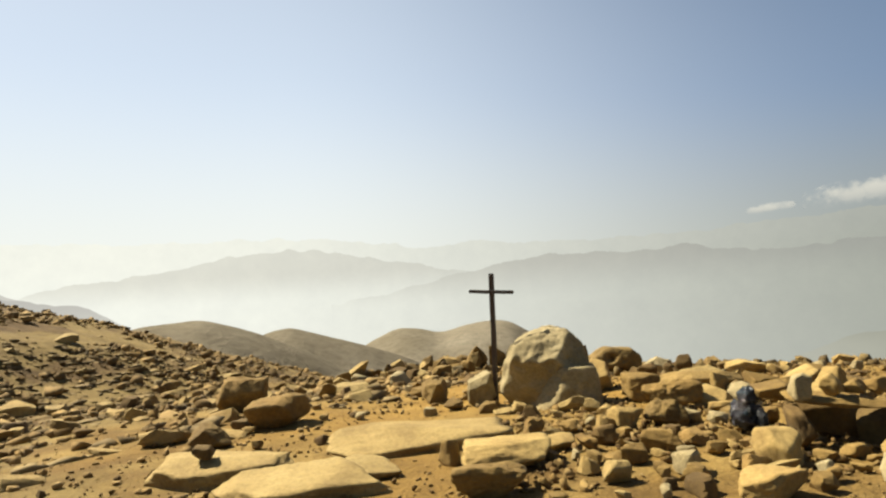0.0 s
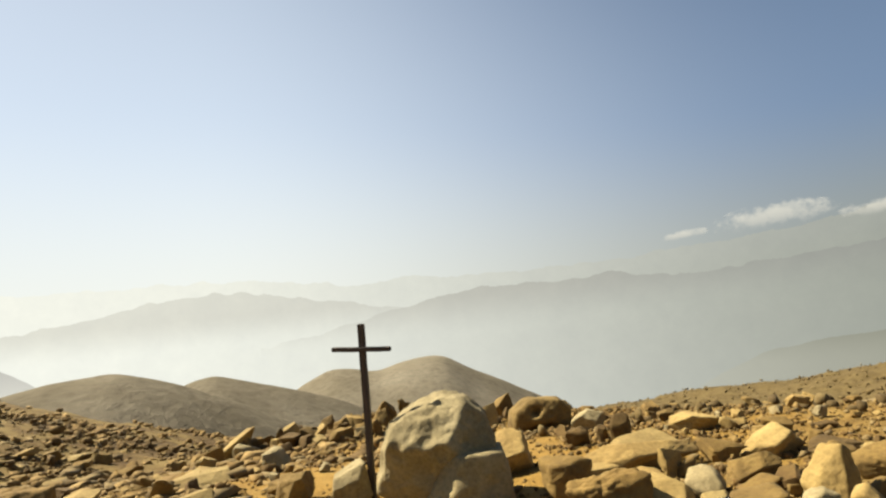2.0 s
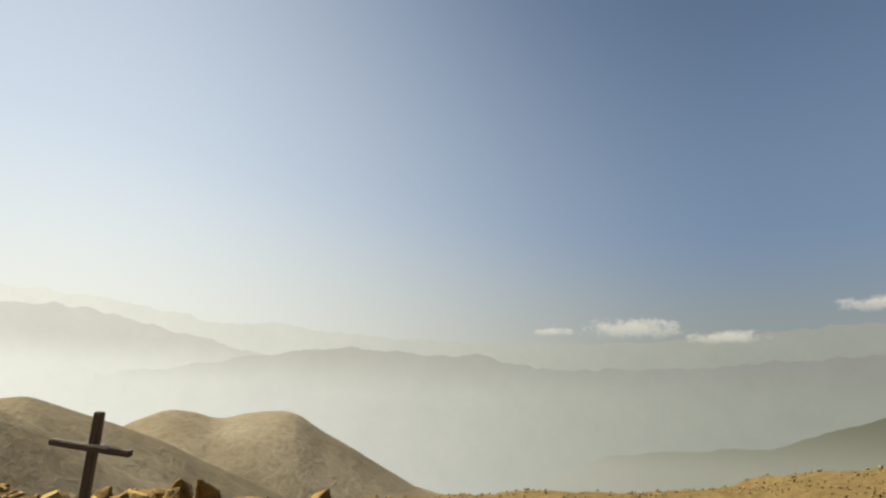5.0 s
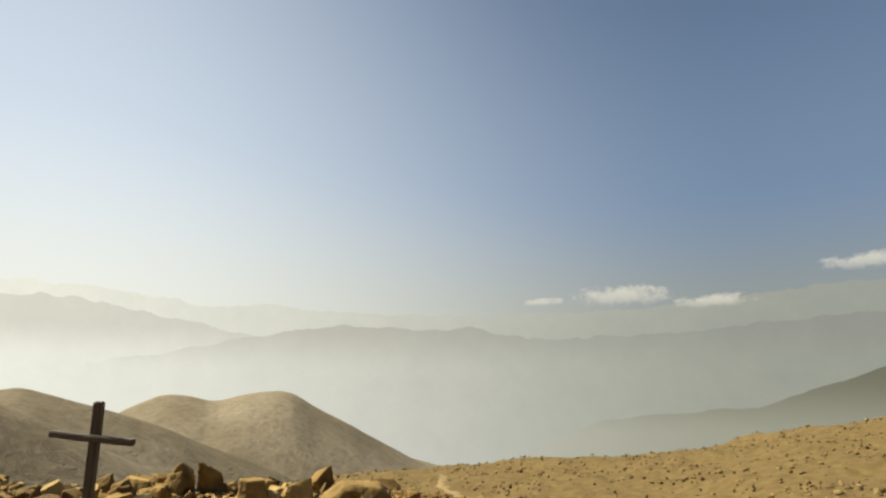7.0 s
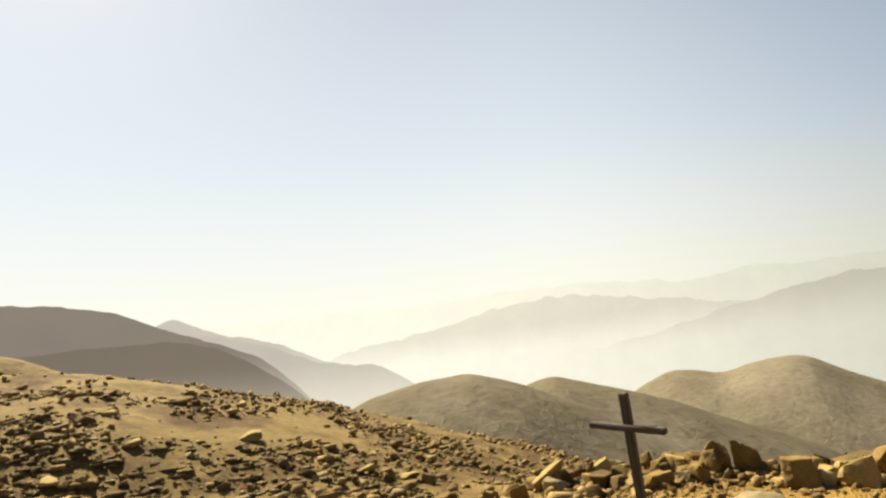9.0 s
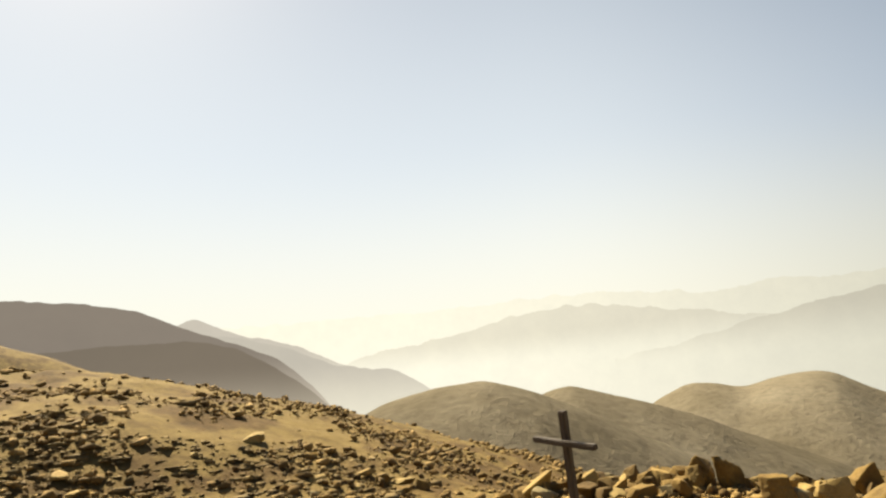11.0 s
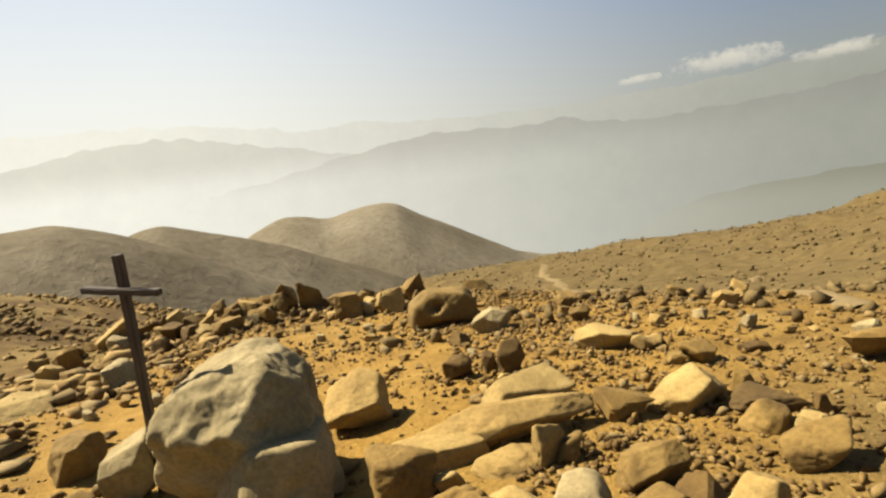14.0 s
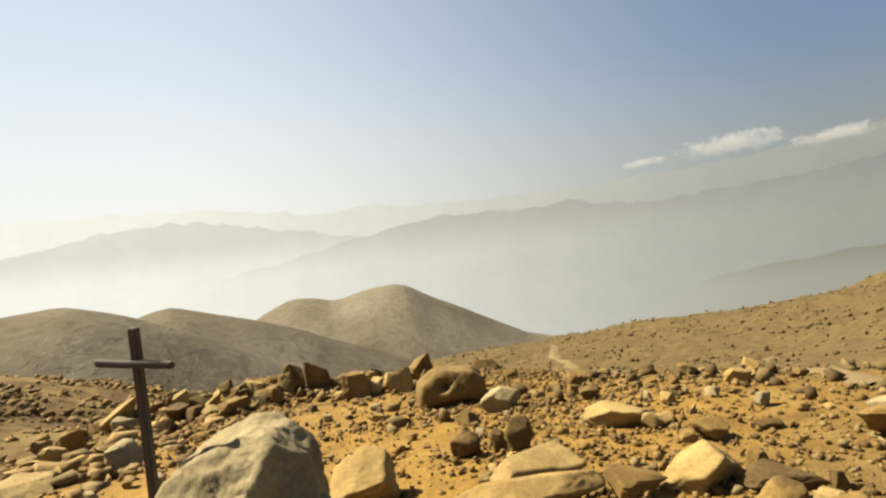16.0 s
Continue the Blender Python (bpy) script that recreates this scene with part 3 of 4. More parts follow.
rock("flat_rock", 3.64, -0.22, 0.44, 0.28, 0.13, -6, 0, 4, 70, BROWN, "flat reddish-brown slab on gravel", 3, 20, group=slope)
rock("rock", 3.51, -0.47, 0.30, 0.24, 0.16, 10, 0, 0, 71, ROCK, "low tan stone beside a brown slab", 3, group=slope)
rock("rock", 3.45, -0.91, 0.36, 0.29, 0.25, -10, 0, 6, 72, ROCK, "rounded tan boulder on the slope", 4, 8, 0.035, group=slope)
v, f = great_block(73, [(-1, -0.3, 0.75, 0.16), (-0.75, -1, 0.35, 0.13), (0.5, -1, 0.1, 0.12), (1, -0.1, 0.12, 0.15), (0.4, 0.2, 1, 0.24), (0, 1, 0.2, 0.13), (0, 0, -1, 0.22), (-1, 0, -0.3, 0.22)], 5, 34, 0.06, (0.70, 0.70, 0.82), (0, 0, 0.16))
pointed = link_mesh("rock", v, f, PALE)
pointed.location = (2.74, -1.58, float(height(2.74, -1.58)[0]))
tagged(pointed, "pointed pale stone with a dark flank", "rock", slope)
rock("rock", 2.97, -1.58, 0.12, 0.12, 0.19, 10, 0, 0, 74, ROCK, "rounded tan stone in a row", 3, 9, group=slope)
rock("rock", 3.04, -1.65, 0.11, 0.11, 0.15, 60, 0, 0, 75, ROCK, "rounded tan stone in a row", 3, 9, group=slope)
rock("rock", 3.18, -1.62, 0.15, 0.13, 0.17, 25, 0, 0, 76, ROCK, "rounded tan stone in a row", 3, 9, group=slope)
rock("rock", 1.54, -1.16, 0.51, 0.37, 0.29, 10, 0, 0, 77, ROCK, "knobbly conglomerate chunk of rock", 4, 8, 0.20, group=slope)
rock("flat_rock", 1.90, -1.19, 0.36, 0.32, 0.12, -24, -20, 6, 78, PALE, "broad flat pale slab tilted on rubble", 4, 24, 0.035, group=slope)
rock("flat_rock", 2.17, -1.34, 0.28, 0.21, 0.12, 10, 0, 0, 79, PALE, "pale slab among rubble", 3, group=slope)
rock("flat_rock", 1.92, -1.37, 0.25, 0.16, 0.10, -8, 0, 0, 80, PALE, "pale slab among rubble", 3, group=slope)

rim = "rocks along the summit rim"
v, f = great_block(90, [(-1, -0.1, 0.1, 0.52), (-0.6, 0, 1, 0.40), (0.1, 0, 1, 0.32), (0.8, 0, 0.8, 0.46), (1, 0, 0, 0.52), (0, -1, 0.5, 0.34), (-0.3, -1, -0.1, 0.38), (0.4, -1, 0, 0.36), (0, 1, 0.2, 0.36), (0, -0.6, -1, 0.26)], 5, 22, 0.06,
                   (0.80, 0.85, 0.80), (0, 0, 0.21), [(-0.45, -1, 0.42, 0.03, 0.42), (-0.1, -1, 0.55, 0.008, 0.12), (0.35, -1, 0.2, 0.01, 0.08)])
hollow = link_mesh("boulder", v, f, ROCK)
hollow.location = (2.10, 4.02, float(height(2.10, 4.02)[0]) - 0.03)
tagged(hollow, "smooth tan boulder hollowed by wind", "rock", rim)
rock("rock", 2.56, 3.10, 0.43, 0.34, 0.32, -20, 0, 10, 91, GREY, "grey wedge fallen against a hollowed boulder", 3, group=rim)
rock("rock", 1.85, 6.45, 0.40, 0.26, 0.44, 10, 0, -24, 92, ROCK, "leaning tan wedge of rock on the rim", 3, 22, group=rim)
rock("rock", 0.04, 6.69, 0.52, 0.42, 0.60, 15, 0, 8, 93, ROCK, "jagged dark brown upright rock on the rim", 4, 24, 0.10, group=rim)
rock("rock", -0.43, 6.86, 0.61, 0.49, 0.63, -10, 0, -8, 94, ROCK, "blocky tan rock on the rim", 4, 18, 0.07, group=rim)
rock("rock", 0.75, 5.75, 0.51, 0.42, 0.44, 25, 0, 0, 95, ROCK, "broken tan rock on the rim", 3, group=rim)
rock("flat_rock", -3.14, 6.69, 0.80, 0.55, 0.26, 10, -14, -34, 98, PALE, "pale slab propped on edge on the rim", 3, 24, group=rim)
rock("rock", -2.94, 4.81, 0.40, 0.35, 0.37, 0, 0, -15, 99, ROCK, "tilted tan block on the rim", 3, 22, group=rim)
for bx, by, bw, bh, turn, lean, look_ in ((-0.52, 6.50, 0.46, 0.42, 20, 12, ROCK), (-0.86, 6.52, 0.40, 0.50, -30, -10, BROWN), (-1.22, 6.58, 0.46, 0.38, 40, 16, ROCK), (-0.70, 6.82, 0.50, 0.58, 10, 22, BROWN), (-1.50, 6.50, 0.36, 0.34, 65, -8, ROCK),
                                          (-0.36, 6.20, 0.34, 0.30, 15, 10, BROWN), (0.98, 6.60, 0.42, 0.40, -20, 14, ROCK), (1.30, 6.72, 0.36, 0.36, 34, -12, PALE), (0.50, 6.78, 0.48, 0.46, 50, 10, ROCK), (-1.95, 6.60, 0.52, 0.44, 12, 18, BROWN)):
    rock("rock", bx - 0.3, by + 0.1, bw * 0.72, bw * 0.6, bh * 0.56, turn, 0, lean, int(700 + 100 * abs(bx)), look_, "angular block in the jagged heap on the rim", 4, 24, 0.07, group=rim)
crag = random.Random(5)
for cx, cy, spread, count in ((-1.75, 6.75, 0.55, 20), (-0.70, 6.80, 0.60, 26), (0.95, 6.80, 0.50, 12), (-2.75, 6.9, 0.45, 9)):
    for k in range(count):
        q = crag.uniform(0.15, 0.40)
        rock("rock", cx + crag.gauss(0, spread * 0.6), cy + crag.gauss(0, 0.22), q, q * crag.uniform(0.6, 0.9), q * crag.uniform(0.7, 1.25), crag.uniform(0, 180), crag.uniform(-15, 15), crag.uniform(-22, 22), crag.randrange(2000),
             crag.choice((ROCK, ROCK, BROWN, PALE)), "jagged broken stone of the rim's outcrop", 4, 24, 0.06, cuts=6, group=rim)
rock("flat_rock", 0.52, 5.92, 0.34, 0.26, 0.10, 10, 0, 0, 113, PALE, "flat pale stone lying before the rim", 3, 20, group=rim)
rock("rock", 2.34, 0.97, 0.22, 0.14, 0.32, -10, 0, 4, 100, BROWN, "dark brown upright slab of rock", 3, 24, group=slope)
rock("rock", 2.18, 1.07, 0.12, 0.09, 0.19, 10, 0, -8, 101, BROWN, "small dark upright stone on sand", 3, 20, group=slope)
rock("rock", 1.92, 1.02, 0.25, 0.19, 0.20, 0, 0, 0, 102, BROWN, "jagged dark brown stone on sand", 3, 22, 0.12, group=slope)
rock("flat_rock", 3.31, 1.49, 0.56, 0.37, 0.22, -22, -10, 8, 103, PALE, "pale tilted slab on gravel", 3, 22, 0.04, sink=0.2, group=slope)
rock("rock", 3.55, 2.97, 0.26, 0.22, 0.18, 0, 0, 0, 104, BROWN, "brown stone on gravel", 3, group=slope)
rock("rock", 3.64, 1.27, 0.19, 0.17, 0.11, 0, 0, 0, 105, PALE, "small pale stone on gravel", 2, group=slope)
rock("flat_rock", 3.76, 0.76, 0.30, 0.25, 0.18, 10, -10, 0, 106, ROCK, "broad tan stone on gravel", 3, group=slope)
rock("rock", 4.30, 0.87, 0.24, 0.14, 0.08, 0, 0, 0, 107, BROWN, "low dark stone on gravel", 2, group=slope)
rock("flat_rock", 3.70, 0.07, 0.18, 0.09, 0.18, 20, 0, 20, 108, ROCK, "triangular tan stone on edge", 3, 24, group=slope)
rock("rock", 3.84, -0.47, 0.09, 0.08, 0.16, 0, 0, 0, 109, BROWN, "blocky brown stone on gravel", 2, group=slope)

west = "rocks on the sunny flank"
rock("flat_rock", -2.31, 2.49, 0.85, 0.66, 0.20, -6, -4, 0, 120, PALE, "broad flat pale slab on sand", 4, 22, 0.04, sink=0.25, group=west)
rock("boulder", -3.05, 0.40, 0.62, 0.55, 0.52, 20, 0, 0, 121, ROCK, "cracked brown-tan boulder with dark flank", 4, 18, 0.08, group=west)
rock("boulder", -2.24, -0.63, 0.55, 0.50, 0.34, 0, 0, 0, 122, ROCK, "rounded tan boulder on sand", 4, 9, group=west)
rock("rock", -2.53, -1.49, 0.39, 0.33, 0.26, 15, 0, 0, 123, ROCK, "tan stone below a dark boulder", 3, group=west)
rock("rock", -2.55, -0.73, 0.25, 0.23, 0.12, 0, 0, 0, 124, BROWN, "small brown stone on sand", 2, group=west)
rock("flat_rock", -0.60, -1.88, 1.49, 0.86, 0.29, -4, -6, 2, 125, PALE, "great smooth pale slab half buried in sand", 5, 18, 0.035, sink=0.45, group=west)
rock("flat_rock", -0.95, -2.79, 0.67, 0.47, 0.17, 4, -5, 0, 126, PALE, "smooth pale slab half buried in sand", 4, 18, 0.035, sink=0.4, group=west)
rock("flat_rock", -1.94, -2.57, 1.13, 0.59, 0.22, -5, -4, 0, 127, PALE, "long pale slab with a dark undercut end", 4, 18, 0.035, sink=0.3, group=west)
rock("rock", -2.00, -2.66, 0.15, 0.14, 0.11, 0, 0, 0, 128, BROWN, "small dark stone lying on a slab", 2, lift=0.17, group=west)
rock("rock", 0.06, -2.66, 0.61, 0.43, 0.19, 6, -5, 0, 129, PALE, "broad pale boulder among rubble", 4, 12, 0.05, group=west)
rock("rock", -0.04, -3.28, 0.43, 0.28, 0.20, 0, 0, 0, 130, ROCK, "knobbly tan boulder among rubble", 4, 9, 0.14, group=west)
rock("rock", -0.31, -2.60, 0.17, 0.16, 0.18, 0, 0, 12, 131, ROCK, "pointed tan stone among slabs", 3, 22, group=west)
rock("flat_rock", -1.21, -3.07, 1.23, 0.57, 0.19, 3, -4, 0, 132, PALE, "smooth pale slab half buried in sand", 4, 18, 0.035, sink=0.4, group=west)

cairn = "heaped stones beside the plastic bag"
rock("boulder", 1.66, -3.01, 0.27, 0.28, 0.23, 12, 0, 8, 140, PALE, "big pale stone of a rough heap", 4, 16, group=cairn)
rock("flat_rock", 1.35, -3.48, 0.35, 0.24, 0.16, 24, -6, -14, 141, PALE, "pale slab of a rough heap", 4, 20, group=cairn)
rock("rock", 1.98, -2.18, 0.26, 0.22, 0.12, 10, 0, 0, 147, ROCK, "flat stone laid on a pale one", 3, 10, lift=0.26, group=cairn)
rock("rock", 1.03, -1.80, 0.27, 0.22, 0.20, 15, 0, 0, 149, PALE, "pale faceted stone in rubble", 3, 16, group=cairn)
rock("rock", 1.33, -1.73, 0.34, 0.28, 0.23, 0, 0, 0, 150, ROCK, "knobbly tan stone in rubble", 3, 9, 0.16, group=cairn)
rock("rock", 1.11, -2.52, 0.31, 0.24, 0.16, -8, 0, 0, 151, ROCK, "blocky tan stone in rubble", 3, 18, group=cairn)
rock("flat_rock", 0.44, -2.31, 0.25, 0.19, 0.11, 12, -6, 0, 152, PALE, "flat pale stone among rubble", 3, 18, group=cairn)
rock("rock", 0.85, -2.78, 0.17, 0.13, 0.14, 0, 0, 0, 153, ROCK, "tan stone among rubble", 3, 12, group=cairn)
rock("rock", 0.67, -3.14, 0.18, 0.14, 0.14, 20, 0, 0, 154, PALE, "pale stone among rubble", 3, 14, group=cairn)
rock("flat_rock", 1.60, -0.27, 0.63, 0.37, 0.17, 10, -6, 0, 155, PALE, "pale flat slab behind rubble", 3, 18, group=cairn)


wind = "stones of the low windbreak"
rock("boulder", 1.94, -2.63, 0.13, 0.27, 0.31, -8, 0, 0, 142, BROWN, "dark upright stone walling a low windbreak", 4, 16, 0.05, group=wind)
rock("boulder", 2.47, -2.60, 0.21, 0.30, 0.31, 30, 0, 0, 143, BROWN, "dark upright stone walling a low windbreak", 4, 16, 0.05, group=wind)
rock("boulder", 2.22, -2.38, 0.53, 0.19, 0.33, 5, 0, 0, 144, BROWN, "broad brown stone closing the windbreak's back", 4, 16, 0.05, group=wind)
rock("flat_rock", 2.23, -2.62, 0.64, 0.33, 0.10, 4, 0, 0, 145, ROCK, "long tan slab roofing a dark hollow", 4, 20, 0.04, lift=0.27, group=wind)
rock("rock", 1.96, -2.66, 0.14, 0.13, 0.18, 12, 0, 6, 146, GREY, "grey upright stone set on the windbreak", 4, 14, lift=0.33, group=wind)
rock("rock", 2.17, -2.64, 0.13, 0.12, 0.15, 40, 0, -5, 148, PALE, "pale rounded stone set on the windbreak", 4, 9, lift=0.34, group=wind)
rock("rock", 2.32, -2.63, 0.15, 0.13, 0.10, -15, 0, 0, 156, ROCK, "small tan stone set on the windbreak", 4, 12, lift=0.34, group=wind)
rock("rock", 2.47, -2.60, 0.16, 0.13, 0.11, 25, 0, 0, 157, ROCK, "small tan stone set on the windbreak", 4, 12, lift=0.33, group=wind)
rock("rock", 2.13, -2.88, 0.18, 0.15, 0.10, 25, 0, 0, 158, ROCK, "tan stone lying before the hollow", 4, 12, group=wind)
rock("rock", 2.37, -2.86, 0.15, 0.15, 0.09, 70, 0, 0, 159, PALE, "pale stone lying before the hollow", 4, 12, group=wind)


# ---- loose stones, gravel and scree
def scatter(count, seed, spot, gap):
    """Places (x, y) drawn by spot(rng), none nearer to another than gap(x, y)."""
    rng = np.random.RandomState(seed)
    got = []
    for _ in range(count * 12):
        if len(got) >= count:
            break
        x, y = spot(rng)
        g = gap(x, y)
        if all((x - a) ** 2 + (y - b) ** 2 > g * g for a, b in got):
            got.append((x, y))
    return got


def inside_named(x, y, pad=0.02):
    return any(abs(x - o.location.x) < o.dimensions.x * 0.42 + pad and abs(y - o.location.y) < o.dimensions.y * 0.42 + pad for o in NAMED)


bpy.context.view_layer.update()
NAMED = [o for o in scene.objects if o.type == "MESH" and o.parent is None and o.name.split(".")[0] in ("rock", "flat_rock", "boulder")] + [boulder]

STONES = []
for k in range(14):
    v, f = rock_shape(300 + k, 3, 5, 160, 0.035)
    lo, hi = v.min(0), v.max(0)
    v = (v - (lo + hi) / 2) / (hi - lo) * np.array([1.0, 0.8, 0.55 + 0.03 * (k % 7)])
    v[:, 2] -= v[:, 2].min()
    me = bpy.data.meshes.new("stone")
    me.from_pydata([tuple(q) for q in v], [], [tuple(q) for q in f])
    me.shade_smooth()
    me.set_sharp_from_angle(angle=radians(22))
    me.materials.append([ROCK, PALE, ROCK, BROWN, ROCK, GREY, PALE][k % 7])
    STONES.append(me)


def polar(g, az0, az1, r0, r1, power=1.0):
    a = radians(g.uniform(az0, az1))
    r = r0 + (r1 - r0) * g.uniform(0, 1) ** power
    return EYE[0] + r * math.sin(a), EYE[1] + r * math.cos(a)


def strew(count, seed, spot, gap, size, label, group, flat=1.0, pale=False, name="stone"):
    rng = random.Random(seed)
    for x, y in scatter(count, seed, spot, gap):
        if inside_named(x, y) or math.hypot(x - 0.6, y + 0.24) < 0.46 or math.hypot(x - 0.85, y + 0.5) < 0.3:
            continue
        s = size(rng)
        ob = new(name, rng.choice([m for m in STONES if m.materials[0] == PALE] if pale else STONES))
        ob.scale = (s * rng.uniform(0.8, 1.25), s * rng.uniform(0.8, 1.2), flat * s * rng.uniform(0.8, 1.3))
        ob.rotation_euler = (rng.uniform(-0.2, 0.2), rng.uniform(-0.2, 0.2), rng.uniform(0, 6.28))
        ob.location = (x, y, float(height(x, y)[0]) - 0.08 * s)
        tagged(ob, label, "stone", group)


strew(120, 11, lambda g: (g.uniform(0.2, 2.6), g.uniform(-3.5, -1.0)), lambda x, y: 0.13, lambda g: 0.07 + 0.16 * g.uniform(0, 1) ** 1.5, "tan stone in the rubble before the cross", "rubble stones")
strew(28, 12, lambda g: (g.uniform(-3.6, 0.2), g.uniform(-3.2, 0.2)), lambda x, y: 0.22, lambda g: g.uniform(0.06, 0.17), "small stone on trodden sand", "stones on the sand")
strew(60, 13, lambda g: (g.uniform(-1.2, 5.0), g.uniform(0.4, 5.5)), lambda x, y: 0.25, lambda g: g.uniform(0.07, 0.18), "loose angular stone on orange sand", "stones behind the cross")
strew(60, 14, lambda g: (g.normal(-0.8, 1.4), g.normal(6.7, 0.45)), lambda x, y: 0.17, lambda g: g.uniform(0.14, 0.46), "rough stone on the summit rim", "stones of the rim")
strew(34, 15, lambda g: (g.uniform(-6.5, -1.6), g.uniform(0.0, 8.5)), lambda x, y: 0.35, lambda g: g.uniform(0.12, 0.38), "brown stone on the stony flank", "stones of the flank")


strew(44, 17, lambda g: (g.uniform(1.9, 6.0), g.uniform(-1.6, 4.8)), lambda x, y: 0.22, lambda g: 0.09 + 0.24 * g.uniform(0, 1) ** 2, "angular tan stone on the gravel slope", "stones of the gravel slope")
strew(34, 19, lambda g: polar(g, -80, -24, 4.2, 9.5), lambda x, y: 0.4, lambda g: g.uniform(0.15, 0.5), "flat pale slab on the stony flank", "slabs of the flank", 0.45, True, "flat_stone")
strew(30, 16, lambda g: polar(g, -66, -26, 6.5, 13.5), lambda x, y: 0.5, lambda g: g.uniform(0.2, 0.55), "flat pale slab on the stony flank", "slabs of the flank", 0.5, True, "flat_stone")


def shard(seed, flat):
    """A small angular grain: the hull of a few random points."""
    rng = np.random.RandomState(seed)
    p = rng.normal(0, 1, (9, 3))
    p = p / np.linalg.norm(p, axis=1)[:, None] * rng.uniform(0.75, 1.0, (9, 1)) * 0.5 * np.array([1, 0.8, flat])
    bm = bmesh.new()
    for q in p:
        bm.verts.new(q)
    got = bmesh.ops.convex_hull(bm, input=bm.verts)
    bmesh.ops.delete(bm, geom=[g for g in got["geom_interior"] if isinstance(g, bmesh.types.BMVert)], context="VERTS")
    bmesh.ops.triangulate(bm, faces=bm.faces)
    bm.verts.index_update()
    v = np.array([q.co[:] for q in bm.verts])
    f = np.array([[q.index for q in h.verts] for h in bm.faces])
    bm.free()
    v[:, 2] -= v[:, 2].min()
    return v, f


def pebbles(name, count, seed, spot, size, mat, label, category, flat=0.7):
    """Countless small stones, joined."""
    rng = np.random.RandomState(seed)
    xy = np.array([spot(rng) for _ in range(count)])
    s = np.array([size(rng) for _ in range(count)])
    z = height(xy[:, 0], xy[:, 1])
    verts, faces, total = [], [], 0
    kinds = 16
    for k in range(kinds):
        b, f = shard(900 + 31 * seed + k, flat)
        i = np.arange(k, count, kinds)
        a = rng.uniform(0, 2 * math.pi, len(i))
        g = s[i, None] * rng.uniform(0.7, 1.35, (len(i), 3))
        q = b[None] * g[:, None, :]
        c, d = np.cos(a)[:, None], np.sin(a)[:, None]
        p = np.stack([q[..., 0] * c - q[..., 1] * d + xy[i, 0, None], q[..., 0] * d + q[..., 1] * c + xy[i, 1, None], q[..., 2] + (z[i] - 0.1 * s[i])[:, None]], 2)
        verts.append(p.reshape(-1, 3))
        faces.append((f[None] + (total + np.arange(len(i)) * len(b))[:, None, None]).reshape(-1, 3))
        total += len(i) * len(b)
    verts, faces = np.vstack(verts), np.vstack(faces)
    me = bpy.data.meshes.new(name)
    me.vertices.add(len(verts))
    me.vertices.foreach_set("co", verts.ravel())
    me.loops.add(faces.size)
    me.loops.foreach_set("vertex_index", faces.ravel())
    me.polygons.add(len(faces))
    me.polygons.foreach_set("loop_start", np.arange(len(faces)) * 3)
    me.update(calc_edges=True)
    me.materials.append(mat)
    return tagged(new(name, me), label, category, kind="stuff")


def island_material(name, stops):
    m, n, l, b, o = material(name)
    g = n.new("ShaderNodeNewGeometry")
    col = ramp(n, l, g.outputs["Random Per Island"], stops)
    fine = noise_node(n, l, g.outputs["Position"], 30, 5, 0.7)
    col = mix(n, l, 0.7, col, ramp(n, l, fine, [(0.3, (0.7, 0.7, 0.7)), (0.7, (1.15, 1.13, 1.1))]), "MULTIPLY")
    l.new(col, b.inputs["Base Color"])
    b.inputs["Roughness"].default_value = 0.92
    b.inputs["Specular IOR Level"].default_value = 0.2
    bumps(n, l, [(fine, 0.5, 0.01)], b)
    return m


GRAVEL_M = island_material("mixed_gravel", [(0.0, (0.071, 0.043, 0.015)), (0.35, (0.132, 0.079, 0.026)), (0.7, (0.188, 0.119, 0.038)), (1.0, (0.210, 0.144, 0.058))])
SCREE_M = island_material("brown_scree", [(0.0, (0.099, 0.062, 0.023)), (0.4, (0.165, 0.105, 0.037)), (0.75, (0.227, 0.149, 0.055)), (1.0, (0.293, 0.200, 0.081))])


TAN_M = island_material("tan_scree", [(0.0, (0.076, 0.051, 0.021)), (0.4, (0.111, 0.077, 0.029)), (0.75, (0.146, 0.104, 0.043)), (1.0, (0.182, 0.134, 0.061))])


def drift(g, x0, x1, y0, y1):
    """A place in a rectangle, drawn towards patches where grit has gathered."""
    for _ in range(8):
        x, y = g.uniform(x0, x1), g.uniform(y0, y1)
        if noise.noise((x * 0.8, y * 0.8, 3.1)) + 0.5 * noise.noise((x * 2.3, y * 2.3, 7.7)) > g.uniform(-0.6, 0.5):
            break
    return x, y


def patchy(g, *way):
    """A place on a bearing, drawn towards patches of loose stone."""
    for _ in range(8):
        x, y = polar(g, *way)
        if noise.noise((x * 0.35, y * 0.35, 5.1)) + 0.6 * noise.noise((x * 1.1, y * 1.1, 2.7)) > g.uniform(-0.35, 0.45):
            break
    return x, y


pebbles("gravel", 20000, 1, lambda g: drift(g, -4, 6.5, -7.5, 8.0), lambda g: 0.010 + 0.05 * g.uniform() ** 3, GRAVEL_M, "fine angular gravel strewn over ochre sand", "gravel")
pebbles("gravel", 9000, 2, lambda g: (2.0 + abs(g.normal(0, 1.7)), g.uniform(-1.4, 6.5)), lambda g: 0.015 + 0.085 * g.uniform() ** 3.5, GRAVEL_M, "coarse gravel on the slope beside the slabs", "gravel")
pebbles("gravel", 1500, 5, lambda g: drift(g, -1.5, 4.5, 0.3, 6.5), lambda g: 0.025 + 0.10 * g.uniform() ** 3.5, GRAVEL_M, "broken stones lying in drifts behind the cross", "gravel")
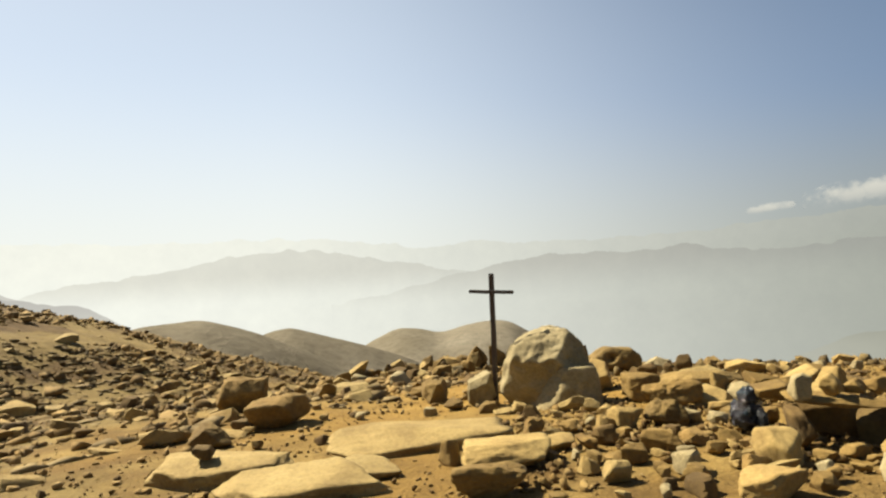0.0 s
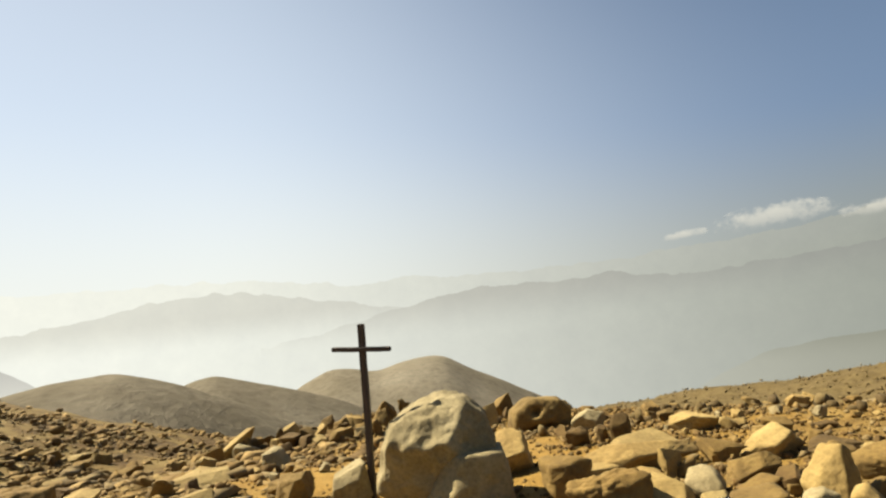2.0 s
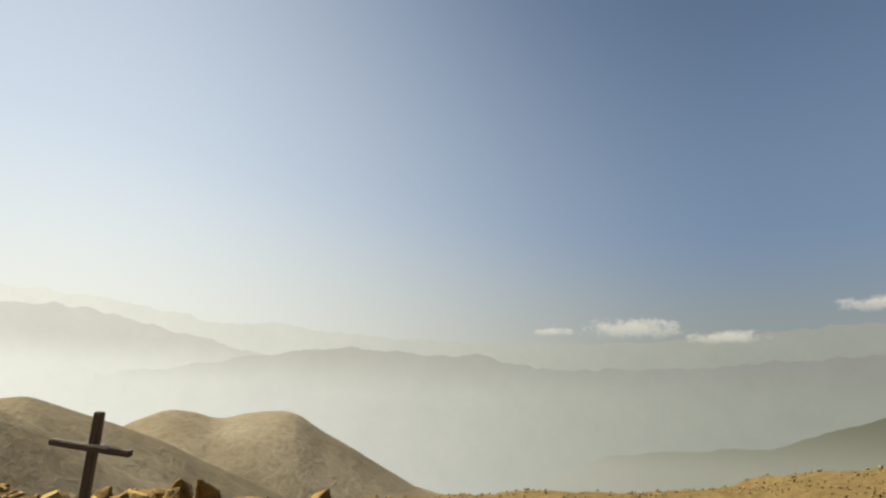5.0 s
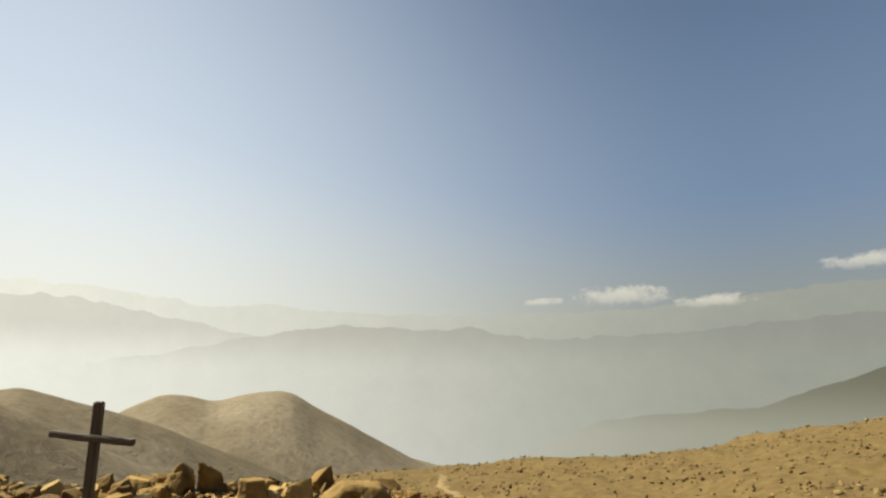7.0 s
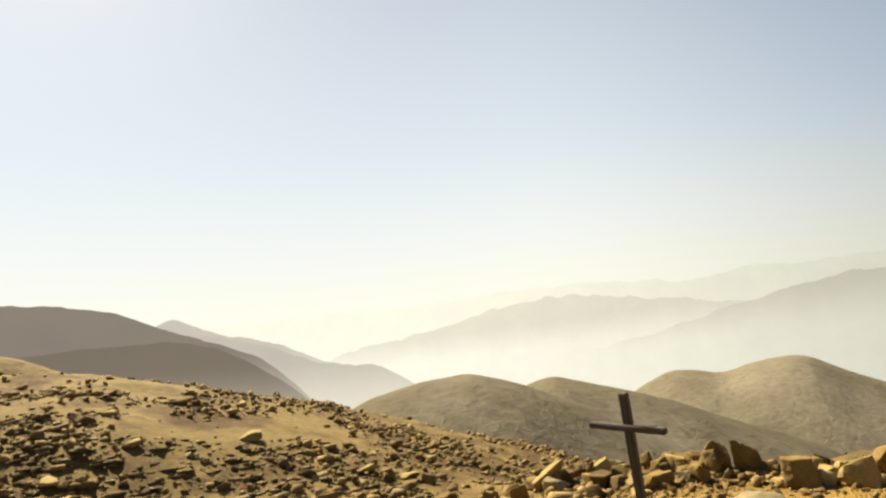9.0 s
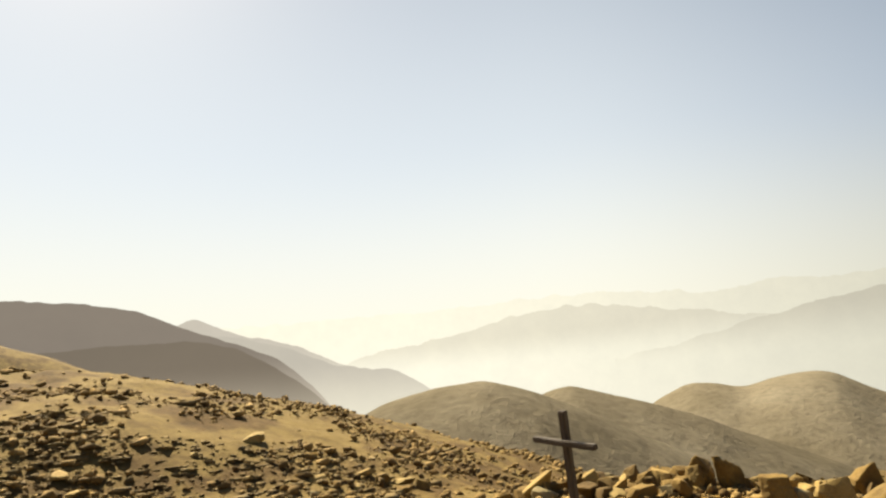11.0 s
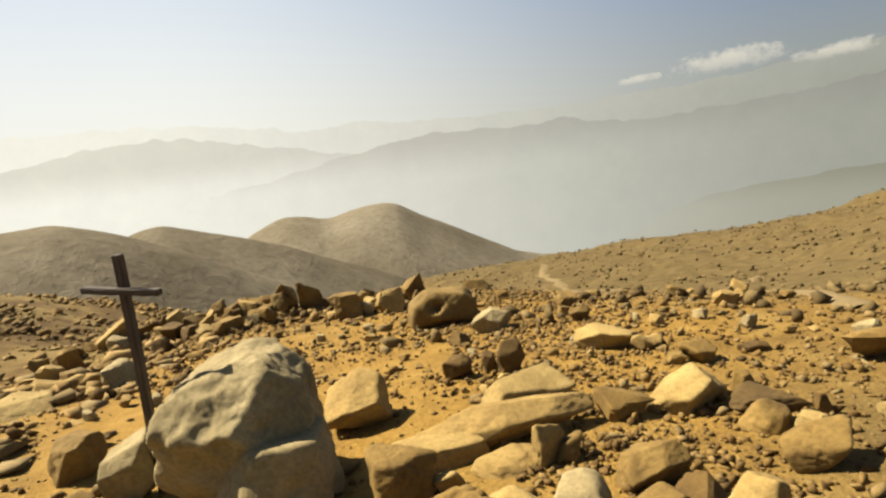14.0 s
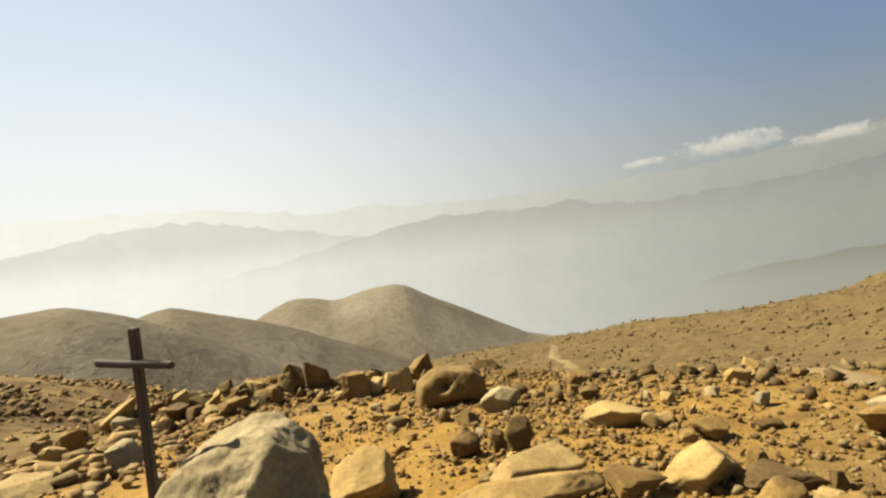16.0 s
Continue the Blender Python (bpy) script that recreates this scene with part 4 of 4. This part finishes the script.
pebbles("gravel", 1600, 6, lambda g: drift(g, -0.2, 3.2, -3.3, -0.3), lambda g: 0.03 + 0.08 * g.uniform() ** 2, GRAVEL_M, "broken stone chips filling the rubble", "gravel")
pebbles("rubble", 520, 8, lambda g: drift(g, -2.0, 6.0, -1.4, 6.4), lambda g: 0.05 + 0.13 * g.uniform() ** 3, GRAVEL_M, "broken angular rubble strewn over the summit", "rubble")
pebbles("rubble", 900, 9, lambda g: (g.normal(-0.9, 1.5), g.normal(6.7, 0.5)), lambda g: 0.07 + 0.24 * g.uniform() ** 2.4, SCREE_M, "jagged brown rubble heaped along the rim", "rubble")
pebbles("scree", 11500, 3, lambda g: patchy(g, -78, -8, 5.5, 31, 0.75), lambda g: 0.03 + 0.42 * g.uniform() ** 6, SCREE_M, "brown scree covering the rising stony flank", "scree", 0.55)
pebbles("scree", 17000, 4, lambda g: patchy(g, -6, 66, 6, 60, 0.75), lambda g: 0.04 + 0.28 * g.uniform() ** 5, TAN_M, "scattered stones on the far tan hillside", "scree")

pebbles("scree", 2400, 7, lambda g: drift(g, -8.5, -1.7, -4.5, 8.0), lambda g: 0.02 + 0.16 * g.uniform() ** 4, SCREE_M, "dark stony rubble on the flank beside the slabs", "scree", 0.6)

PALE_M = island_material("pale_flat_stones", [(0.0, (0.112, 0.078, 0.034)), (0.4, (0.150, 0.104, 0.044)), (1.0, (0.217, 0.158, 0.071))])
pebbles("scree", 900, 10, lambda g: patchy(g, -82, -14, 4.6, 17, 0.8), lambda g: 0.06 + 0.55 * g.uniform() ** 3.5, PALE_M, "flat pale stones bedded in the flank's sand", "scree", 0.35)

pebbles("gravel", 900, 14, lambda g: drift(g, -1.6, 5.0, -0.4, 6.4), lambda g: 0.03 + 0.11 * g.uniform() ** 2.6, PALE_M, "pale broken stones scattered over orange sand", "gravel")
pebbles("scree", 1500, 11, lambda g: polar(g, -80, -36, 7.2, 13, 0.85), lambda g: 0.12 + 0.34 * g.uniform() ** 2, PALE_M, "broken pale paving stones bedded in sand", "scree", 0.22)

pebbles("scree", 3600, 12, lambda g: patchy(g, -84, -16, 5.6, 20, 0.8), lambda g: 0.05 + 0.22 * g.uniform() ** 3, SCREE_M, "angular brown stones crowding the stony flank", "scree", 0.6)
pebbles("scree", 1500, 13, lambda g: patchy(g, -80, -30, 7.0, 16, 0.8), lambda g: 0.06 + 0.30 * g.uniform() ** 3, PALE_M, "flat tan flagstones bedded over the flank", "scree", 0.3)

# ---- worn footpath on the far hillside
TRACK_M = island_material("pale_trodden_dust", [(0.0, (0.153, 0.112, 0.053)), (1.0, (0.176, 0.129, 0.062))])


def footpath(points, wide, label):
    p = np.array(points, float)
    t = np.linspace(0, len(p) - 1, 60)
    x, y = np.interp(t, range(len(p)), p[:, 0]), np.interp(t, range(len(p)), p[:, 1])
    x = x + 0.1 * np.sin(t * 3.1)
    verts, faces = [], []
    for k in range(60):
        w = wide * (0.8 + 0.3 * math.sin(k * 0.9))
        for side in (-1, -0.33, 0.33, 1):
            a, b = x[k] + side * w / 2, y[k]
            verts.append((a, b, float(height(a, b)[0]) + (0.035 if abs(side) < 0.9 else -0.02)))
    for k in range(59):
        for j in range(3):
            faces.append((4 * k + j, 4 * k + j + 1, 4 * k + j + 5, 4 * k + j + 4))
    tagged(link_mesh("path", verts, faces, TRACK_M), label, "path", kind="structure")


footpath([(11.8, 36), (10.4, 31), (9.5, 27.2), (9.2, 23.5), (9.1, 20), (9.8, 17)], 0.75, "pale trodden footpath across the far hillside")
footpath([(5.9, 1.6), (6.4, 3.4), (7.6, 6.0), (9.2, 9.0), (11.1, 12.0), (13.2, 14.5)], 0.55, "faint pale track along the foot of the hillside")

# ---- crumpled plastic bag
BAG_M, bn, bl2, bb, bo = material("blue_black_plastic")
_p = bn.new("ShaderNodeNewGeometry").outputs["Position"]
_f = noise_node(bn, bl2, _p, 9, 5, 0.6)
bl2.new(ramp(bn, bl2, _f, [(0.45, (0.008, 0.009, 0.011)), (0.62, (0.012, 0.020, 0.027)), (0.70, (0.03, 0.07, 0.10)), (0.82, (0.25, 0.34, 0.38))]), bb.inputs["Base Color"])
bb.inputs["Roughness"].default_value = 0.2
bumps(bn, bl2, [(noise_node(bn, bl2, _p, 26, 6, 0.7), 0.9, 0.03)], bb)
bag = tagged(new("plastic_bag"), "crumpled blue-black plastic bag stuffed among stones", "bag")
bag.location = (1.80, -2.16, float(height(1.80, -2.16)[0]) + 0.02)


def crumple(seed, size, centre, rough, name, label=""):
    v, f = ICO[4]
    r = 0.88 + 0.6 * rough * np.abs(fractal(v * 2.0, seed, 4, 0.5)) - 0.24 * np.abs(value_noise(v * 4, seed + 3)) - 0.09 * np.abs(value_noise(v * 9, seed + 4))
    return link_mesh(name, v * r[:, None] * np.array(size) + np.array(centre), f, BAG_M, parent=bag, label=label)


crumple(5, (0.118, 0.11, 0.12), (0, 0, 0.115), 0.5, "sack")
crumple(6, (0.08, 0.07, 0.09), (0.02, -0.02, 0.24), 0.4, "knot")
crumple(7, (0.04, 0.06, 0.10), (0.07, -0.11, 0.09), 0.4, "loose_end", "torn pale blue end")

# ---- clouds over the last range
CLOUD_M, cn, cl, cb, co = material("glowing_white_cloud")
cn.remove(cb)
_tex = cn.new("ShaderNodeTexCoord")
_cs = cn.new("ShaderNodeSeparateXYZ")
cl.new(_tex.outputs["Generated"], _cs.inputs[0])
_cf = noise_node(cn, cl, _tex.outputs["Object"], 0.011, 7, 0.6)
_dx = math_node(cn, cl, "MULTIPLY_ADD", _cs.outputs["X"], 2.0, -1.0)
_dz = math_node(cn, cl, "MULTIPLY_ADD", _cs.outputs["Z"], 2.2, -1.0)
_rim = math_node(cn, cl, "SUBTRACT", 1.0, math_node(cn, cl, "SQRT", math_node(cn, cl, "ADD", math_node(cn, cl, "MULTIPLY", _dx, _dx), math_node(cn, cl, "MULTIPLY", _dz, _dz))))
_body = math_node(cn, cl, "MULTIPLY_ADD", math_node(cn, cl, "SUBTRACT", _cf, 0.5), 2.6, _rim)
_al = math_node(cn, cl, "MULTIPLY", 0.42, smooth(cn, cl, _body, 0.08, 0.75))
_al = math_node(cn, cl, "MULTIPLY", _al, smooth(cn, cl, _cs.outputs["Z"], 0.04, 0.40))
_em, _tr, _mx = cn.new("ShaderNodeEmission"), cn.new("ShaderNodeBsdfTransparent"), cn.new("ShaderNodeMixShader")
# The cloud glows: haze-grey base and sunlit top are painted into its emission.
cl.new(ramp(cn, cl, _cs.outputs["Z"], [(0.15, (0.34, 0.345, 0.33)), (0.65, (0.55, 0.53, 0.47))]), _em.inputs["Color"])
_em.inputs["Strength"].default_value = AIR
cl.new(_al, _mx.inputs[0])
cl.new(_tr.outputs[0], _mx.inputs[1])
cl.new(_em.outputs[0], _mx.inputs[2])
cl.new(_mx.outputs[0], co.inputs[0])


def cloud(az, el, wide, high, seed):
    """A low bank of cumulus: one soft lump lying across a bearing."""
    v, f = ICO[5]
    r = 1 + 0.10 * fractal(v * 2.0 + seed, seed, 4, 0.6)
    ob = link_mesh("backdrop_cloud", v * r[:, None] * np.array([wide / 2, high / 2, high / 2]), f, CLOUD_M)
    a = radians(az)
    ob.location = (EYE[0] + 4350 * math.sin(a), EYE[1] + 4350 * math.cos(a), 4350 * math.tan(radians(el)))
    ob.rotation_euler = (0, 0, -a)
    ob.visible_shadow = False
    tagged(ob, "low white cumulus bank over the range", "cloud", kind="structure")


cloud(24.6, 6.75, 330, 80, 1)
cloud(31.9, 6.95, 700, 190, 2)
cloud(39.8, 6.2, 520, 120, 7)
cloud(51.5, 8.6, 520, 130, 4)
